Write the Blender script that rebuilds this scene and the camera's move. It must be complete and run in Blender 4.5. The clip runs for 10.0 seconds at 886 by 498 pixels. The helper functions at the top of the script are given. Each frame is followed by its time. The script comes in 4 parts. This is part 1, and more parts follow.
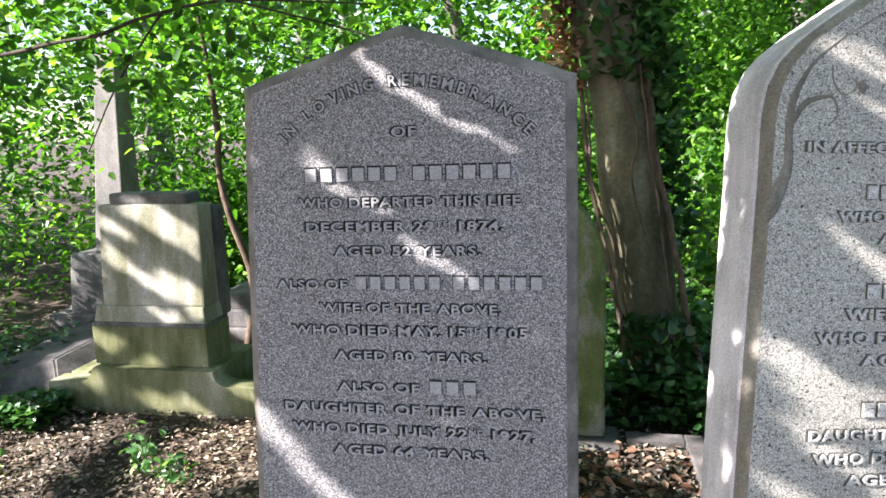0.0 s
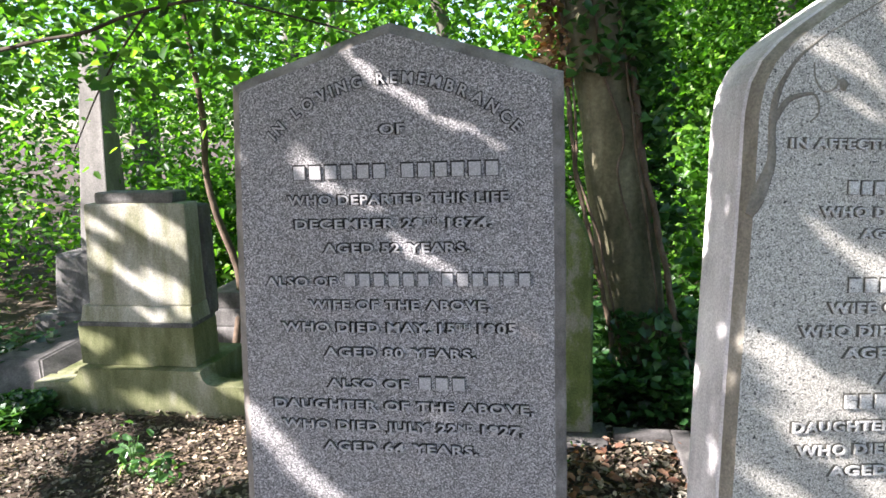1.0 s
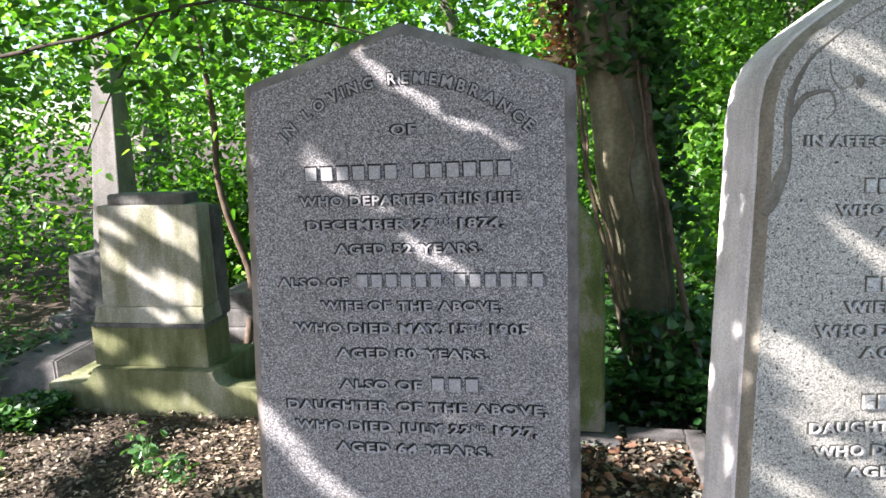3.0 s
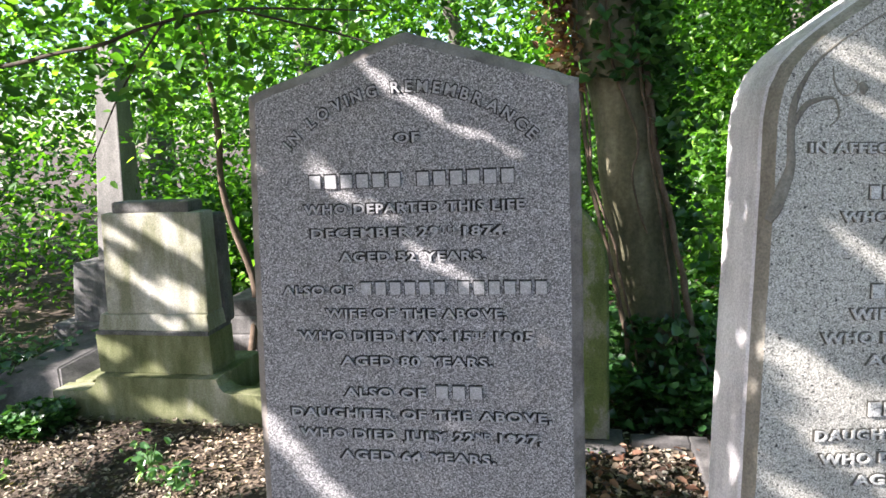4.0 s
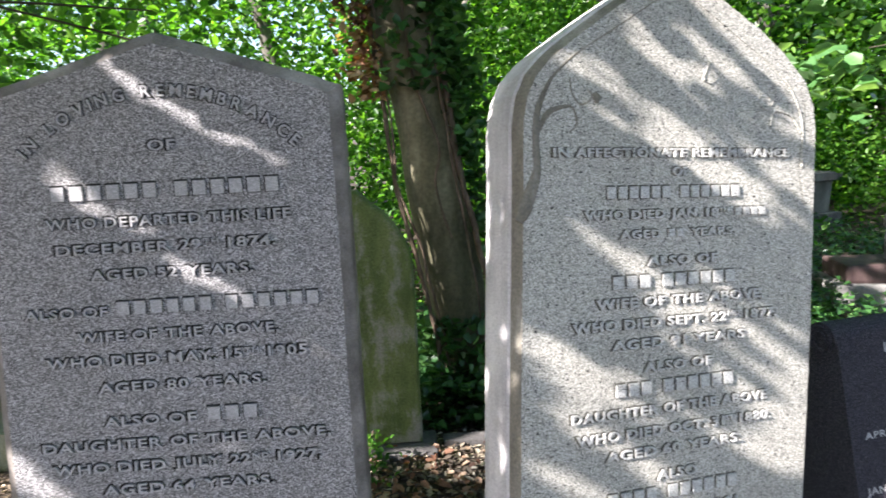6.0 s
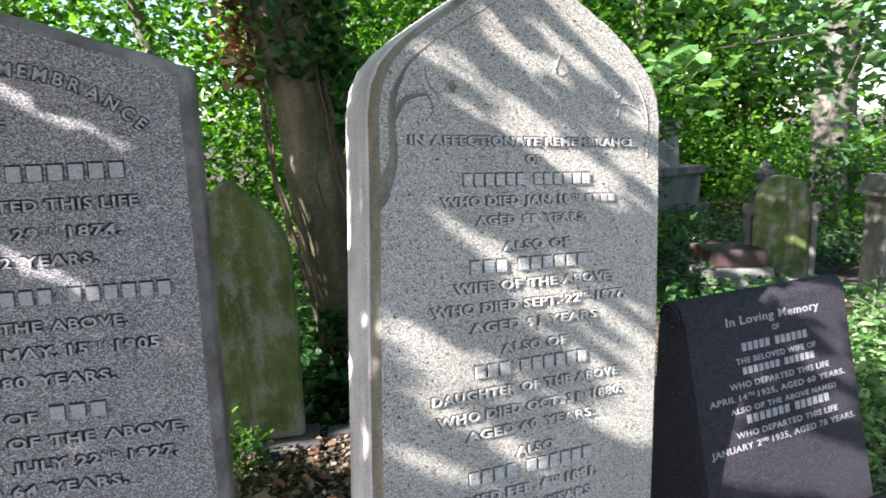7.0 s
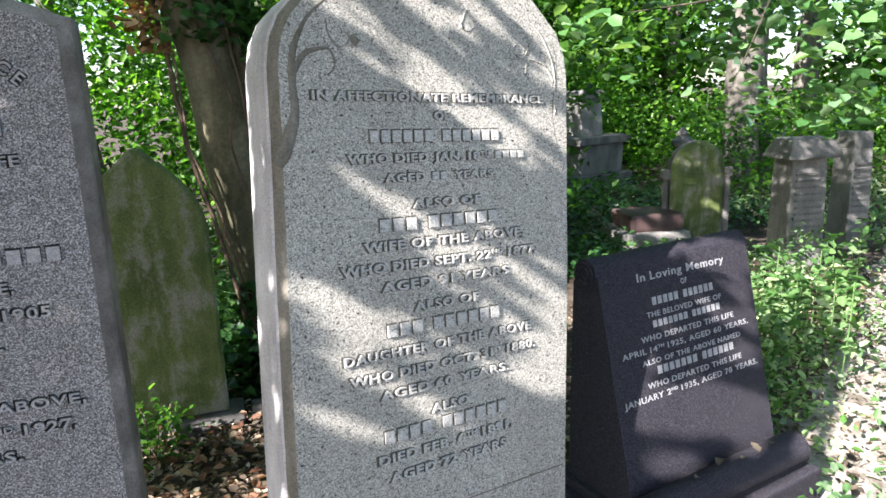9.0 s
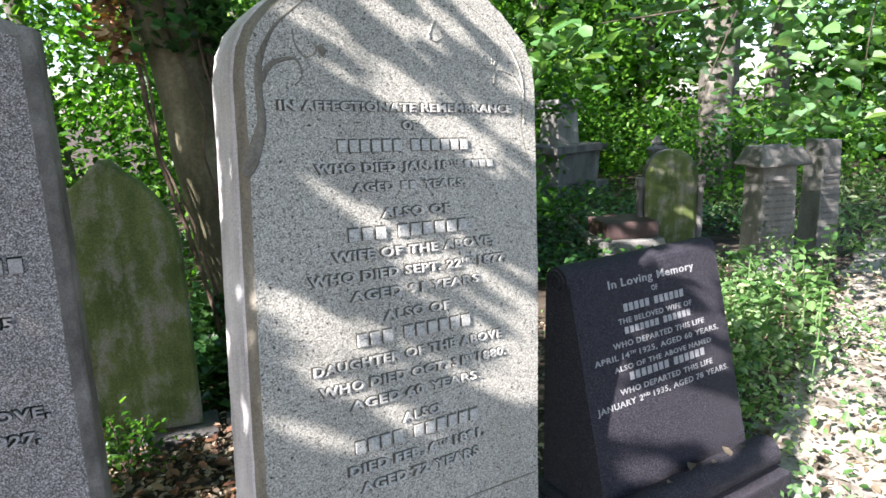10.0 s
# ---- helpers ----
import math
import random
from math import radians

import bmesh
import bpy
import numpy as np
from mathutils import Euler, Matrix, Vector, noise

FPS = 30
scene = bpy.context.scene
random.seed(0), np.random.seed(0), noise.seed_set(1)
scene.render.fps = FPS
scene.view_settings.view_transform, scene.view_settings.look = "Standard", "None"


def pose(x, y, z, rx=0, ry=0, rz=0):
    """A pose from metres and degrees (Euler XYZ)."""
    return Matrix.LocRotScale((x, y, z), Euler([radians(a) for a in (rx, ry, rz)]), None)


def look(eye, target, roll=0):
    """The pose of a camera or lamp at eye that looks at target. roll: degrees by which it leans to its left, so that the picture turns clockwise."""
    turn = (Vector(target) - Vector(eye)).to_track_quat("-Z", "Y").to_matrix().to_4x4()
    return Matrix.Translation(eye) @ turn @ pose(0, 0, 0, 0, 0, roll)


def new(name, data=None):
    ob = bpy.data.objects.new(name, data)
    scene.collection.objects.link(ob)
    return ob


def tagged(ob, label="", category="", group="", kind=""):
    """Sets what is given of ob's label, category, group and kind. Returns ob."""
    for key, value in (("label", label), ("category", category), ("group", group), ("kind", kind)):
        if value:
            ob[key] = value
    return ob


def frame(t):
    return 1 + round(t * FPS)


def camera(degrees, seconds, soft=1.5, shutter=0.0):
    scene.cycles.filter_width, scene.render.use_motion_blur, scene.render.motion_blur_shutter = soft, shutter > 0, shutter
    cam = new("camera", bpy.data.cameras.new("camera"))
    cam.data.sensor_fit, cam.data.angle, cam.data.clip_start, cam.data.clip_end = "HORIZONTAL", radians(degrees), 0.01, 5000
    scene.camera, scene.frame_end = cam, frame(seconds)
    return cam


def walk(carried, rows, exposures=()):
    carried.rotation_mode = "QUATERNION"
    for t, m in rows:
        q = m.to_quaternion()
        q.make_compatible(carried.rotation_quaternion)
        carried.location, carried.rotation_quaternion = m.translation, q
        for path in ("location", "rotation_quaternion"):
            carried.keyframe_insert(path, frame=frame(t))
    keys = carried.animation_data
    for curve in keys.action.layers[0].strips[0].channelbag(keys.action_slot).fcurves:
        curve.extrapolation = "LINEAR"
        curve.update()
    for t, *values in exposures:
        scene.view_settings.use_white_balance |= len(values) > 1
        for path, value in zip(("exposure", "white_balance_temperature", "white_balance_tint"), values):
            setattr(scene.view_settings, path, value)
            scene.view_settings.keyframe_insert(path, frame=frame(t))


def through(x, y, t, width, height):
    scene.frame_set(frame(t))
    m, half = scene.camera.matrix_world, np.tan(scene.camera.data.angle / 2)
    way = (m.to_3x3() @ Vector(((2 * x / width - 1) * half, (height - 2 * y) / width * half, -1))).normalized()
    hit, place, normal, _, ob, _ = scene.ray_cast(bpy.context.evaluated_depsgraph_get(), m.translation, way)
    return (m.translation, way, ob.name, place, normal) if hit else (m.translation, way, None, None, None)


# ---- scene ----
# the camera: seconds, place, yaw, pitch, roll
cam = camera(66.03, 10.0, soft=1.6, shutter=0.3)
PATH = [
    (0, 0.2534, 0.0114, 1.5668, 10.58, -10.04, 1.57),
    (0.5, 0.2526, 0.0060, 1.5660, 10.16, -10.05, 1.57),
    (1, 0.2526, 0.0010, 1.5640, 9.51, -10.18, 1.65),
    (1.5, 0.2521, 0.0004, 1.5640, 9.46, -10.28, 2.10),
    (2, 0.2484, 0.0014, 1.5647, 9.80, -10.39, 2.17),
    (2.5, 0.2468, 0.0049, 1.5648, 10.08, -10.36, 2.03),
    (4, 0.2457, 0.0034, 1.5698, 10.52, -9.68, 2.28),
    (4.5, 0.2467, 0.0004, 1.5677, 9.97, -9.46, 2.05),
    (5, 0.2679, 0.0087, 1.5669, 7.65, -9.39, 1.95),
    (5.5, 0.3270, 0.0242, 1.5643, 2.72, -9.39, 2.11),
    (6, 0.3938, 0.0305, 1.5594, -3.30, -9.55, 2.36),
    (6.2, 0.4166, 0.0260, 1.5564, -5.25, -9.54, 2.20),
    (7.5, 0.5002, 0.0020, 1.5255, -14.86, -11.47, 1.59),
    (8, 0.5171, 0.0005, 1.5026, -16.80, -12.59, 1.63),
    (8.5, 0.5220, 0.0030, 1.4994, -17.54, -12.99, 1.66),
    (9, 0.5307, -0.0014, 1.5019, -17.59, -12.74, 2.03),
    (9.5, 0.5438, -0.0072, 1.5007, -18.39, -12.39, 2.08),
    (10, 0.5528, -0.0144, 1.5017, -19.32, -12.04, 2.14),
]
walk(cam, [(t, pose(x, y, z, 90 + pitch, roll, yaw)) for t, x, y, z, yaw, pitch, roll in PATH],
     exposures=[(0.0, 2.52, 6150, 22), (10.0, 2.33, 6130, 20)])

# ---- daylight: a high-summer sun coming in from the side through the crowns ----
SUN = Vector((1.0, 0.55, -0.74)).normalized()      # the way the light travels
world = bpy.data.worlds.new("sky")
scene.world = world
world.use_nodes = True
wn = world.node_tree.nodes
sky = wn.new("ShaderNodeTexSky")
sky.sky_type, sky.sun_disc = "NISHITA", False
sky.sun_elevation = math.asin(-SUN.z)
sky.sun_rotation = math.atan2(-SUN.x, -SUN.y)
world.node_tree.links.new(sky.outputs[0], wn["Background"].inputs[0])
wn["Background"].inputs[1].default_value = 0.073
sun = new("sun", bpy.data.lights.new("sun", "SUN"))
sun.data.energy, sun.data.angle, sun.data.color = 5.0, radians(0.53), (1.0, 0.95, 0.86)
sun.matrix_world = look((0, 0, 8), Vector((0, 0, 8)) + SUN)


# ---- materials ----
def rgb(v, g=None, b=None):
    return (v, v if g is None else g, v if b is None else b, 1)


class Nodes:
    """A small builder for a Principled material."""

    def __init__(self, name, rough=0.8, spec=0.4):
        self.mat = bpy.data.materials.new(name)
        self.mat.use_nodes = True
        self.tree = self.mat.node_tree
        self.bsdf = self.tree.nodes["Principled BSDF"]
        self.bsdf.inputs["Roughness"].default_value = rough
        self.bsdf.inputs["Specular IOR Level"].default_value = spec
        self.coord = self.tree.nodes.new("ShaderNodeTexCoord").outputs["Object"]

    def link(self, a, b):
        self.tree.links.new(a, b)

    def noise(self, scale, detail=4, rough=0.55, stretch=None):
        n = self.tree.nodes.new("ShaderNodeTexNoise")
        n.inputs["Scale"].default_value, n.inputs["Detail"].default_value = scale, detail
        n.inputs["Roughness"].default_value = rough
        self.link(self.mapped(stretch), n.inputs["Vector"])
        return n.outputs["Fac"]

    def mapped(self, stretch):
        if not stretch:
            return self.coord
        m = self.tree.nodes.new("ShaderNodeMapping")
        m.inputs["Scale"].default_value = stretch
        self.link(self.coord, m.inputs["Vector"])
        return m.outputs[0]

    def cells(self, scale, stretch=None, out="Color"):
        n = self.tree.nodes.new("ShaderNodeTexVoronoi")
        n.inputs["Scale"].default_value = scale
        self.link(self.mapped(stretch), n.inputs["Vector"])
        return n.outputs[out]

    def ramp(self, fac, stops):
        n = self.tree.nodes.new("ShaderNodeValToRGB")
        while len(n.color_ramp.elements) < len(stops):
            n.color_ramp.elements.new(0.5)
        for e, (at, c) in zip(n.color_ramp.elements, stops):
            e.position, e.color = at, c if len(c) == 4 else (*c, 1)
        self.link(fac, n.inputs[0])
        return n.outputs[0]

    def mix(self, fac, a, b, kind="MIX"):
        n = self.tree.nodes.new("ShaderNodeMix")
        n.data_type, n.blend_type = "RGBA", kind
        for s, v in ((0, fac), (6, a), (7, b)):
            if isinstance(v, (float, int)):
                n.inputs[s].default_value = v
            elif isinstance(v, tuple):
                n.inputs[s].default_value = v
            else:
                self.link(v, n.inputs[s])
        return n.outputs[2]

    def colour(self, out):
        self.link(out, self.bsdf.inputs["Base Color"])

    def bump(self, height, strength=0.4, dist=0.002):
        n = self.tree.nodes.new("ShaderNodeBump")
        n.inputs["Strength"].default_value, n.inputs["Distance"].default_value = strength, dist
        self.link(height, n.inputs["Height"])
        self.link(n.outputs[0], self.bsdf.inputs["Normal"])


def granite(name, crystals, flecks, share, grain=280.0, fleck=120.0, stain=(0.12, 0.11, 0.085), stains=0.5):
    """Speckled granite: packed crystals of several greys, dark mica flecks, and broad weather stains."""
    k = Nodes(name, rough=0.6, spec=0.3)
    pick = k.tree.nodes.new("ShaderNodeSeparateColor")
    k.link(k.cells(grain), pick.inputs[0])
    base = k.ramp(pick.outputs[0], crystals)
    fine = k.ramp(k.noise(grain * 1.6, 2, 0.6), [(0.32, rgb(0.72)), (0.68, rgb(1.22))])
    base = k.mix(1.0, base, fine, "MULTIPLY")
    mica = k.ramp(k.noise(fleck, 2, 0.5, (0.75, 1, 1.15)), [(share - 0.02, rgb(1)), (share + 0.015, rgb(0))])
    base = k.mix(mica, base, flecks)
    wash = k.ramp(k.noise(2.6, 5, 0.6, (1, 1, 0.5)), [(0.42, rgb(0)), (0.78, rgb(stains))])
    base = k.mix(wash, base, (*stain, 1))
    k.colour(base)
    k.bump(k.noise(grain, 3), 0.3, 0.0015)
    return k.mat


def weathered(name, a, b, c, rough=0.9, scale=5.0, fine=120.0, bump=0.5, streak=(1, 1, 0.35)):
    """Stone or earth with broad patches of a second and third colour, and fine grain."""
    k = Nodes(name, rough=rough, spec=0.25)
    patch = k.ramp(k.noise(scale, 6, 0.65, streak), [(0.36, a), (0.52, b), (0.68, c)])
    grain = k.ramp(k.noise(fine, 4, 0.7), [(0.3, rgb(0.66)), (0.7, rgb(1.25))])
    k.colour(k.mix(1.0, patch, grain, "MULTIPLY"))
    k.bump(k.noise(fine * 0.5, 6, 0.65), bump, 0.004)
    return k.mat


def leafy(name, a, b, c, through=0.45, rough=0.42):
    """Leaves: each one its own tint between three, shining through where the light is behind."""
    k = Nodes(name, rough=rough, spec=0.5)
    geo = k.tree.nodes.new("ShaderNodeNewGeometry")
    deep = tuple(v * 0.5 for v in a[:3]) + (1,)
    tint = k.ramp(geo.outputs["Random Per Island"], [(0.0, deep), (0.25, a), (0.65, b), (1.0, c)])
    mood = k.ramp(k.noise(1.1, 3), [(0.34, rgb(0.42, 0.5, 0.5)), (0.66, rgb(1.4, 1.3, 1.1))])
    tint = k.mix(1.0, tint, mood, "MULTIPLY")
    vein = k.ramp(k.noise(60.0, 3), [(0.3, rgb(0.8)), (0.7, rgb(1.15))])
    tint = k.mix(1.0, tint, vein, "MULTIPLY")
    k.colour(tint)
    tr = k.tree.nodes.new("ShaderNodeBsdfTranslucent")
    k.link(k.mix(1.0, tint, (1.5, 1.7, 0.55, 1), "MULTIPLY"), tr.inputs["Color"])
    sh = k.tree.nodes.new("ShaderNodeMixShader")
    sh.inputs[0].default_value = through
    k.link(k.bsdf.outputs[0], sh.inputs[1])
    k.link(tr.outputs[0], sh.inputs[2])
    k.link(sh.outputs[0], k.tree.nodes["Material Output"].inputs[0])
    return k.mat


def plain(name, c, rough=0.6, spec=0.3, grain=0.15):
    k = Nodes(name, rough=rough, spec=spec)
    lo, hi = tuple(v * (1 - grain) for v in c[:3]), tuple(min(1, v * (1 + grain)) for v in c[:3])
    k.colour(k.ramp(k.noise(90.0, 4), [(0.3, (*lo, 1)), (0.7, (*hi, 1))]))
    return k.mat


GREY_GRANITE = granite("grey_granite", [(0.0, rgb(0.055, 0.054, 0.053)), (0.28, rgb(0.11, 0.108, 0.105)), (0.5, rgb(0.195, 0.191, 0.187)), (0.76, rgb(0.31, 0.304, 0.297)), (1.0, rgb(0.52, 0.51, 0.50))], rgb(0.024), 0.376, 440, 280, stains=0.22)
LETTER_GREY = granite("granite_letter", [(0.0, rgb(0.24, 0.237, 0.232)), (0.5, rgb(0.32, 0.316, 0.31)), (1.0, rgb(0.42, 0.415, 0.405))], rgb(0.20), 0.30, 470, 300, stains=0.1)
LETTER_PALE = granite("pale_granite_letter", [(0.0, rgb(0.28, 0.28, 0.255)), (0.5, rgb(0.42, 0.42, 0.385)), (1.0, rgb(0.60, 0.60, 0.56))], rgb(0.10), 0.31, 460, 118, stains=0.2)
PALE_GRANITE = granite("pale_granite", [(0.0, rgb(0.10, 0.10, 0.088)), (0.3, rgb(0.29, 0.282, 0.24)), (0.7, rgb(0.425, 0.412, 0.355)), (1.0, rgb(0.63, 0.612, 0.54))], rgb(0.015), 0.352, 420, 125, stains=0.38)
# dark backings of the letters: dirt, with the letters' shade painted in
GRIME_SHADE = plain("grime_shade", (0.017, 0.0165, 0.015), 0.9, 0.15, 0.4)
GRIME_SHADE_PALE = plain("grime_shade_pale", (0.085, 0.08, 0.066), 0.9, 0.15, 0.4)
TOOLED_GREY = weathered("tooled_margin", (0.12, 0.107, 0.093, 1), (0.20, 0.182, 0.16, 1), (0.31, 0.285, 0.255, 1), 0.9, 8, 330, 1.0, (1, 1, 1))
SIDE_PALE = weathered("weathered_side", (0.33, 0.315, 0.305, 1), (0.48, 0.46, 0.45, 1), (0.60, 0.58, 0.565, 1), 0.8, 9, 220, 0.5)
MARGIN_BROWN = weathered("stained_margin", (0.11, 0.10, 0.075, 1), (0.18, 0.165, 0.13, 1), (0.30, 0.28, 0.23, 1), 0.85, 9, 180, 0.7)
def algae_stone():
    """Sandstone under a green film, worn through to grey in ragged patches."""
    k = Nodes("algae_sandstone", rough=0.93, spec=0.2)
    film = k.ramp(k.noise(4.0, 6, 0.7, (1, 1, 0.5)), [(0.32, (0.045, 0.068, 0.02, 1)), (0.5, (0.10, 0.13, 0.042, 1)), (0.68, (0.155, 0.18, 0.07, 1))])
    bare = k.ramp(k.noise(7.0, 9, 0.72, (1, 1, 0.6)), [(0.49, rgb(0)), (0.60, rgb(0.8))])
    film = k.mix(bare, film, (0.24, 0.225, 0.20, 1))
    grain = k.ramp(k.noise(110.0, 4, 0.7), [(0.3, rgb(0.62)), (0.7, rgb(1.3))])
    k.colour(k.mix(1.0, film, grain, "MULTIPLY"))
    k.bump(k.noise(60.0, 7, 0.7), 0.7, 0.004)
    return k.mat


ALGAE = algae_stone()
SAND = weathered("mossy_sandstone", (0.17, 0.17, 0.105, 1), (0.33, 0.32, 0.265, 1), (0.50, 0.485, 0.45, 1), 0.92, 4, 110, 0.5)
MOSSY = weathered("green_sandstone", (0.085, 0.095, 0.035, 1), (0.165, 0.17, 0.085, 1), (0.30, 0.29, 0.21, 1), 0.92, 4, 100, 0.6)
DARK_SAND = weathered("sooty_sandstone", (0.07, 0.068, 0.062, 1), (0.14, 0.135, 0.125, 1), (0.23, 0.22, 0.20, 1), 0.92, 5, 90, 0.7)
BUFF = weathered("buff_stone", (0.12, 0.117, 0.105, 1), (0.19, 0.183, 0.165, 1), (0.27, 0.26, 0.24, 1), 0.92, 4, 80, 0.5)
BLACK = granite("black_granite", [(0.0, rgb(0.012, 0.0115, 0.014)), (0.4, rgb(0.025, 0.0235, 0.029)), (0.85, rgb(0.049, 0.046, 0.055)), (1.0, rgb(0.12, 0.115, 0.13))], rgb(0.016), 0.34, 620, 330, stain=(0.05, 0.047, 0.05), stains=0.3)
BLACK.node_tree.nodes["Principled BSDF"].inputs["Specular IOR Level"].default_value = 0.05
RED = weathered("red_granite", (0.045, 0.028, 0.026, 1), (0.075, 0.05, 0.045, 1), (0.12, 0.088, 0.08, 1), 0.6, 6, 150, 0.4)
WHITE_PAINT = plain("white_letter", (0.28, 0.28, 0.28), 0.6, 0.3, 0.25)
TRUNK = weathered("smooth_bark", (0.062, 0.059, 0.033, 1), (0.118, 0.108, 0.064, 1), (0.20, 0.182, 0.118, 1), 0.95, 5, 45, 0.7, (1, 1, 0.3))
KERB = weathered("kerb_stone", (0.05, 0.048, 0.044, 1), (0.085, 0.08, 0.075, 1), (0.14, 0.13, 0.12, 1), 0.92, 6, 90, 0.7)
BARK = weathered("bark", (0.07, 0.064, 0.052, 1), (0.13, 0.12, 0.10, 1), (0.21, 0.195, 0.165, 1), 0.95, 7, 60, 1.0, (1, 1, 0.25))
TWIG = weathered("dark_twig_bark", (0.03, 0.025, 0.018, 1), (0.05, 0.042, 0.03, 1), (0.085, 0.072, 0.052, 1), 0.95, 12, 90, 0.8)
VINE_BARK = weathered("vine_bark", (0.06, 0.043, 0.029, 1), (0.11, 0.08, 0.055, 1), (0.19, 0.14, 0.10, 1), 0.95, 20, 120, 0.9)
PALE_EARTH = weathered("trodden_earth", (0.13, 0.11, 0.085, 1), (0.31, 0.28, 0.24, 1), (0.48, 0.445, 0.40, 1), 0.97, 7.0, 60, 1.0, (1, 1, 1))
SOIL = weathered("leaf_mould", (0.035, 0.026, 0.018, 1), (0.07, 0.052, 0.037, 1), (0.12, 0.095, 0.07, 1), 0.97, 2.2, 70, 1.0, (1, 1, 1))
LEAF = leafy("leaf", (0.04, 0.13, 0.014, 1), (0.085, 0.23, 0.022, 1), (0.18, 0.36, 0.05, 1), 0.5)
LEAF_BEECH = leafy("beech_leaf", (0.08, 0.20, 0.06, 1), (0.14, 0.29, 0.12, 1), (0.28, 0.42, 0.24, 1), 0.33, 0.3)
IVY = leafy("ivy_leaf", (0.024, 0.078, 0.022, 1), (0.045, 0.135, 0.038, 1), (0.10, 0.21, 0.065, 1), 0.3, 0.35)
NETTLE = leafy("nettle_leaf", (0.08, 0.19, 0.05, 1), (0.20, 0.33, 0.14, 1), (0.48, 0.56, 0.38, 1), 0.4, 0.5)
DRY = leafy("dry_leaf", (0.065, 0.047, 0.033, 1), (0.20, 0.152, 0.11, 1), (0.46, 0.40, 0.33, 1), 0.12, 0.85)
MOULD = leafy("mould_leaf", (0.06, 0.044, 0.031, 1), (0.18, 0.14, 0.105, 1), (0.44, 0.385, 0.32, 1), 0.1, 0.85)
DEAD = leafy("dead_ivy_leaf", (0.14, 0.06, 0.035, 1), (0.28, 0.15, 0.10, 1), (0.45, 0.32, 0.24, 1), 0.3, 0.8)


# ---- builders ----
def thing(name, m, label, category, group="", kind=""):
    ob = new(name)
    ob.matrix_world = m
    ob.empty_display_size = 0.1
    return tagged(ob, label, category, group, kind)


def finish(bm, name, smooth=False):
    me = bpy.data.meshes.new(name)
    bmesh.ops.recalc_face_normals(bm, faces=bm.faces)
    for f in bm.faces:
        f.smooth = smooth
    bm.to_mesh(me)
    bm.free()
    return me


def part(name, bm, material, parent, label="", smooth=False):
    """Links a bmesh (or a mesh) as one object under a thing or a part."""
    me = finish(bm, name, smooth) if isinstance(bm, bmesh.types.BMesh) else bm
    for m in material if isinstance(material, (list, tuple)) else [material]:
        me.materials.append(m)
    ob = new(name, me)
    if parent is not None:
        ob.parent = parent
    return tagged(ob, label)


def box(bm, x0, x1, y0, y1, z0, z1, bevel=0.0, taper=0.0):
    """A block; taper draws the top in on all sides."""
    vs = [bm.verts.new((x + (taper if top and x == x0 else -taper if top else 0), y + (taper if top and y == y0 else -taper if top else 0), z))
          for z, top in ((z0, False), (z1, True)) for x, y in ((x0, y0), (x1, y0), (x1, y1), (x0, y1))]
    fs = [(0, 3, 2, 1), (4, 5, 6, 7), (0, 1, 5, 4), (1, 2, 6, 5), (2, 3, 7, 6), (3, 0, 4, 7)]
    made = [bm.faces.new([vs[i] for i in f]) for f in fs]
    if bevel:
        edges = list({e for f in made for e in f.edges})
        bmesh.ops.bevel(bm, geom=edges, offset=bevel, segments=2, affect="EDGES", profile=0.6)
    return bm


def block(*dims, **more):
    return box(bmesh.new(), *dims, **more)


def worn(bm, amount, scale, cuts=0):
    """Moves the points of a mesh about, as wear does."""
    if cuts:
        bmesh.ops.subdivide_edges(bm, edges=bm.edges[:], cuts=cuts, use_grid_fill=True)
    for v in bm.verts:
        v.co += noise.noise_vector(v.co * scale) * amount
    return bm


def inset(outline, w):
    """The closed outline drawn in by w."""
    n, res = len(outline), []
    for i in range(n):
        p, a, b = Vector(outline[i]), Vector(outline[i - 1]), Vector(outline[(i + 1) % n])
        d1, d2 = (p - a).normalized(), (b - p).normalized()
        n1, n2 = Vector((-d1.y, d1.x)), Vector((-d2.y, d2.x))
        m = (n1 + n2).normalized()
        res.append(tuple(p + m * (w / max(0.35, m.dot(n1)))))
    return res


def slab(outline, thick, margin, depth, back_in=0.0):
    """An upright slab in x and z with a splayed margin round its face, which lies at y = 0. The outline runs anticlockwise from the front."""
    bm = bmesh.new()
    inner = inset(outline, margin)
    rings = [[bm.verts.new((u, y, v)) for u, v in o] for o, y in
             ((inner, 0.0), (inset(outline, 0.004), depth), (outline, depth + 0.006), (outline, thick - 0.006), (inset(outline, 0.006), thick))]
    n = len(outline)
    bm.faces.new(rings[0]).material_index = 0
    for r, (a, b) in enumerate(zip(rings, rings[1:])):
        for i in range(n):
            j = (i + 1) % n
            bm.faces.new((a[i], a[j], b[j], b[i])).material_index = 1 if r < 1 else 2
    bm.faces.new(rings[-1]).material_index = 2
    return bm


def chipped(outline, step=0.022, amount=0.0016):
    """The outline cut into short lengths with small chips, as an old stone's edge has."""
    res, n = [], len(outline)
    for i in range(n):
        a, b = Vector(outline[i]), Vector(outline[(i + 1) % n])
        d = b - a
        out = Vector((d.y, -d.x)).normalized()
        k = max(1, int(d.length / step))
        for j in range(k):
            q = a + d * (j / k)
            wear = noise.noise(Vector((q.x * 38, q.y * 38, 4.0)))
            dent = -3.0 * max(0.0, noise.noise(Vector((q.x * 21, q.y * 21, 9.0))) - 0.38)
            res.append(tuple(q + out * amount * (wear + 1.5 * dent) if j else q))
    return res


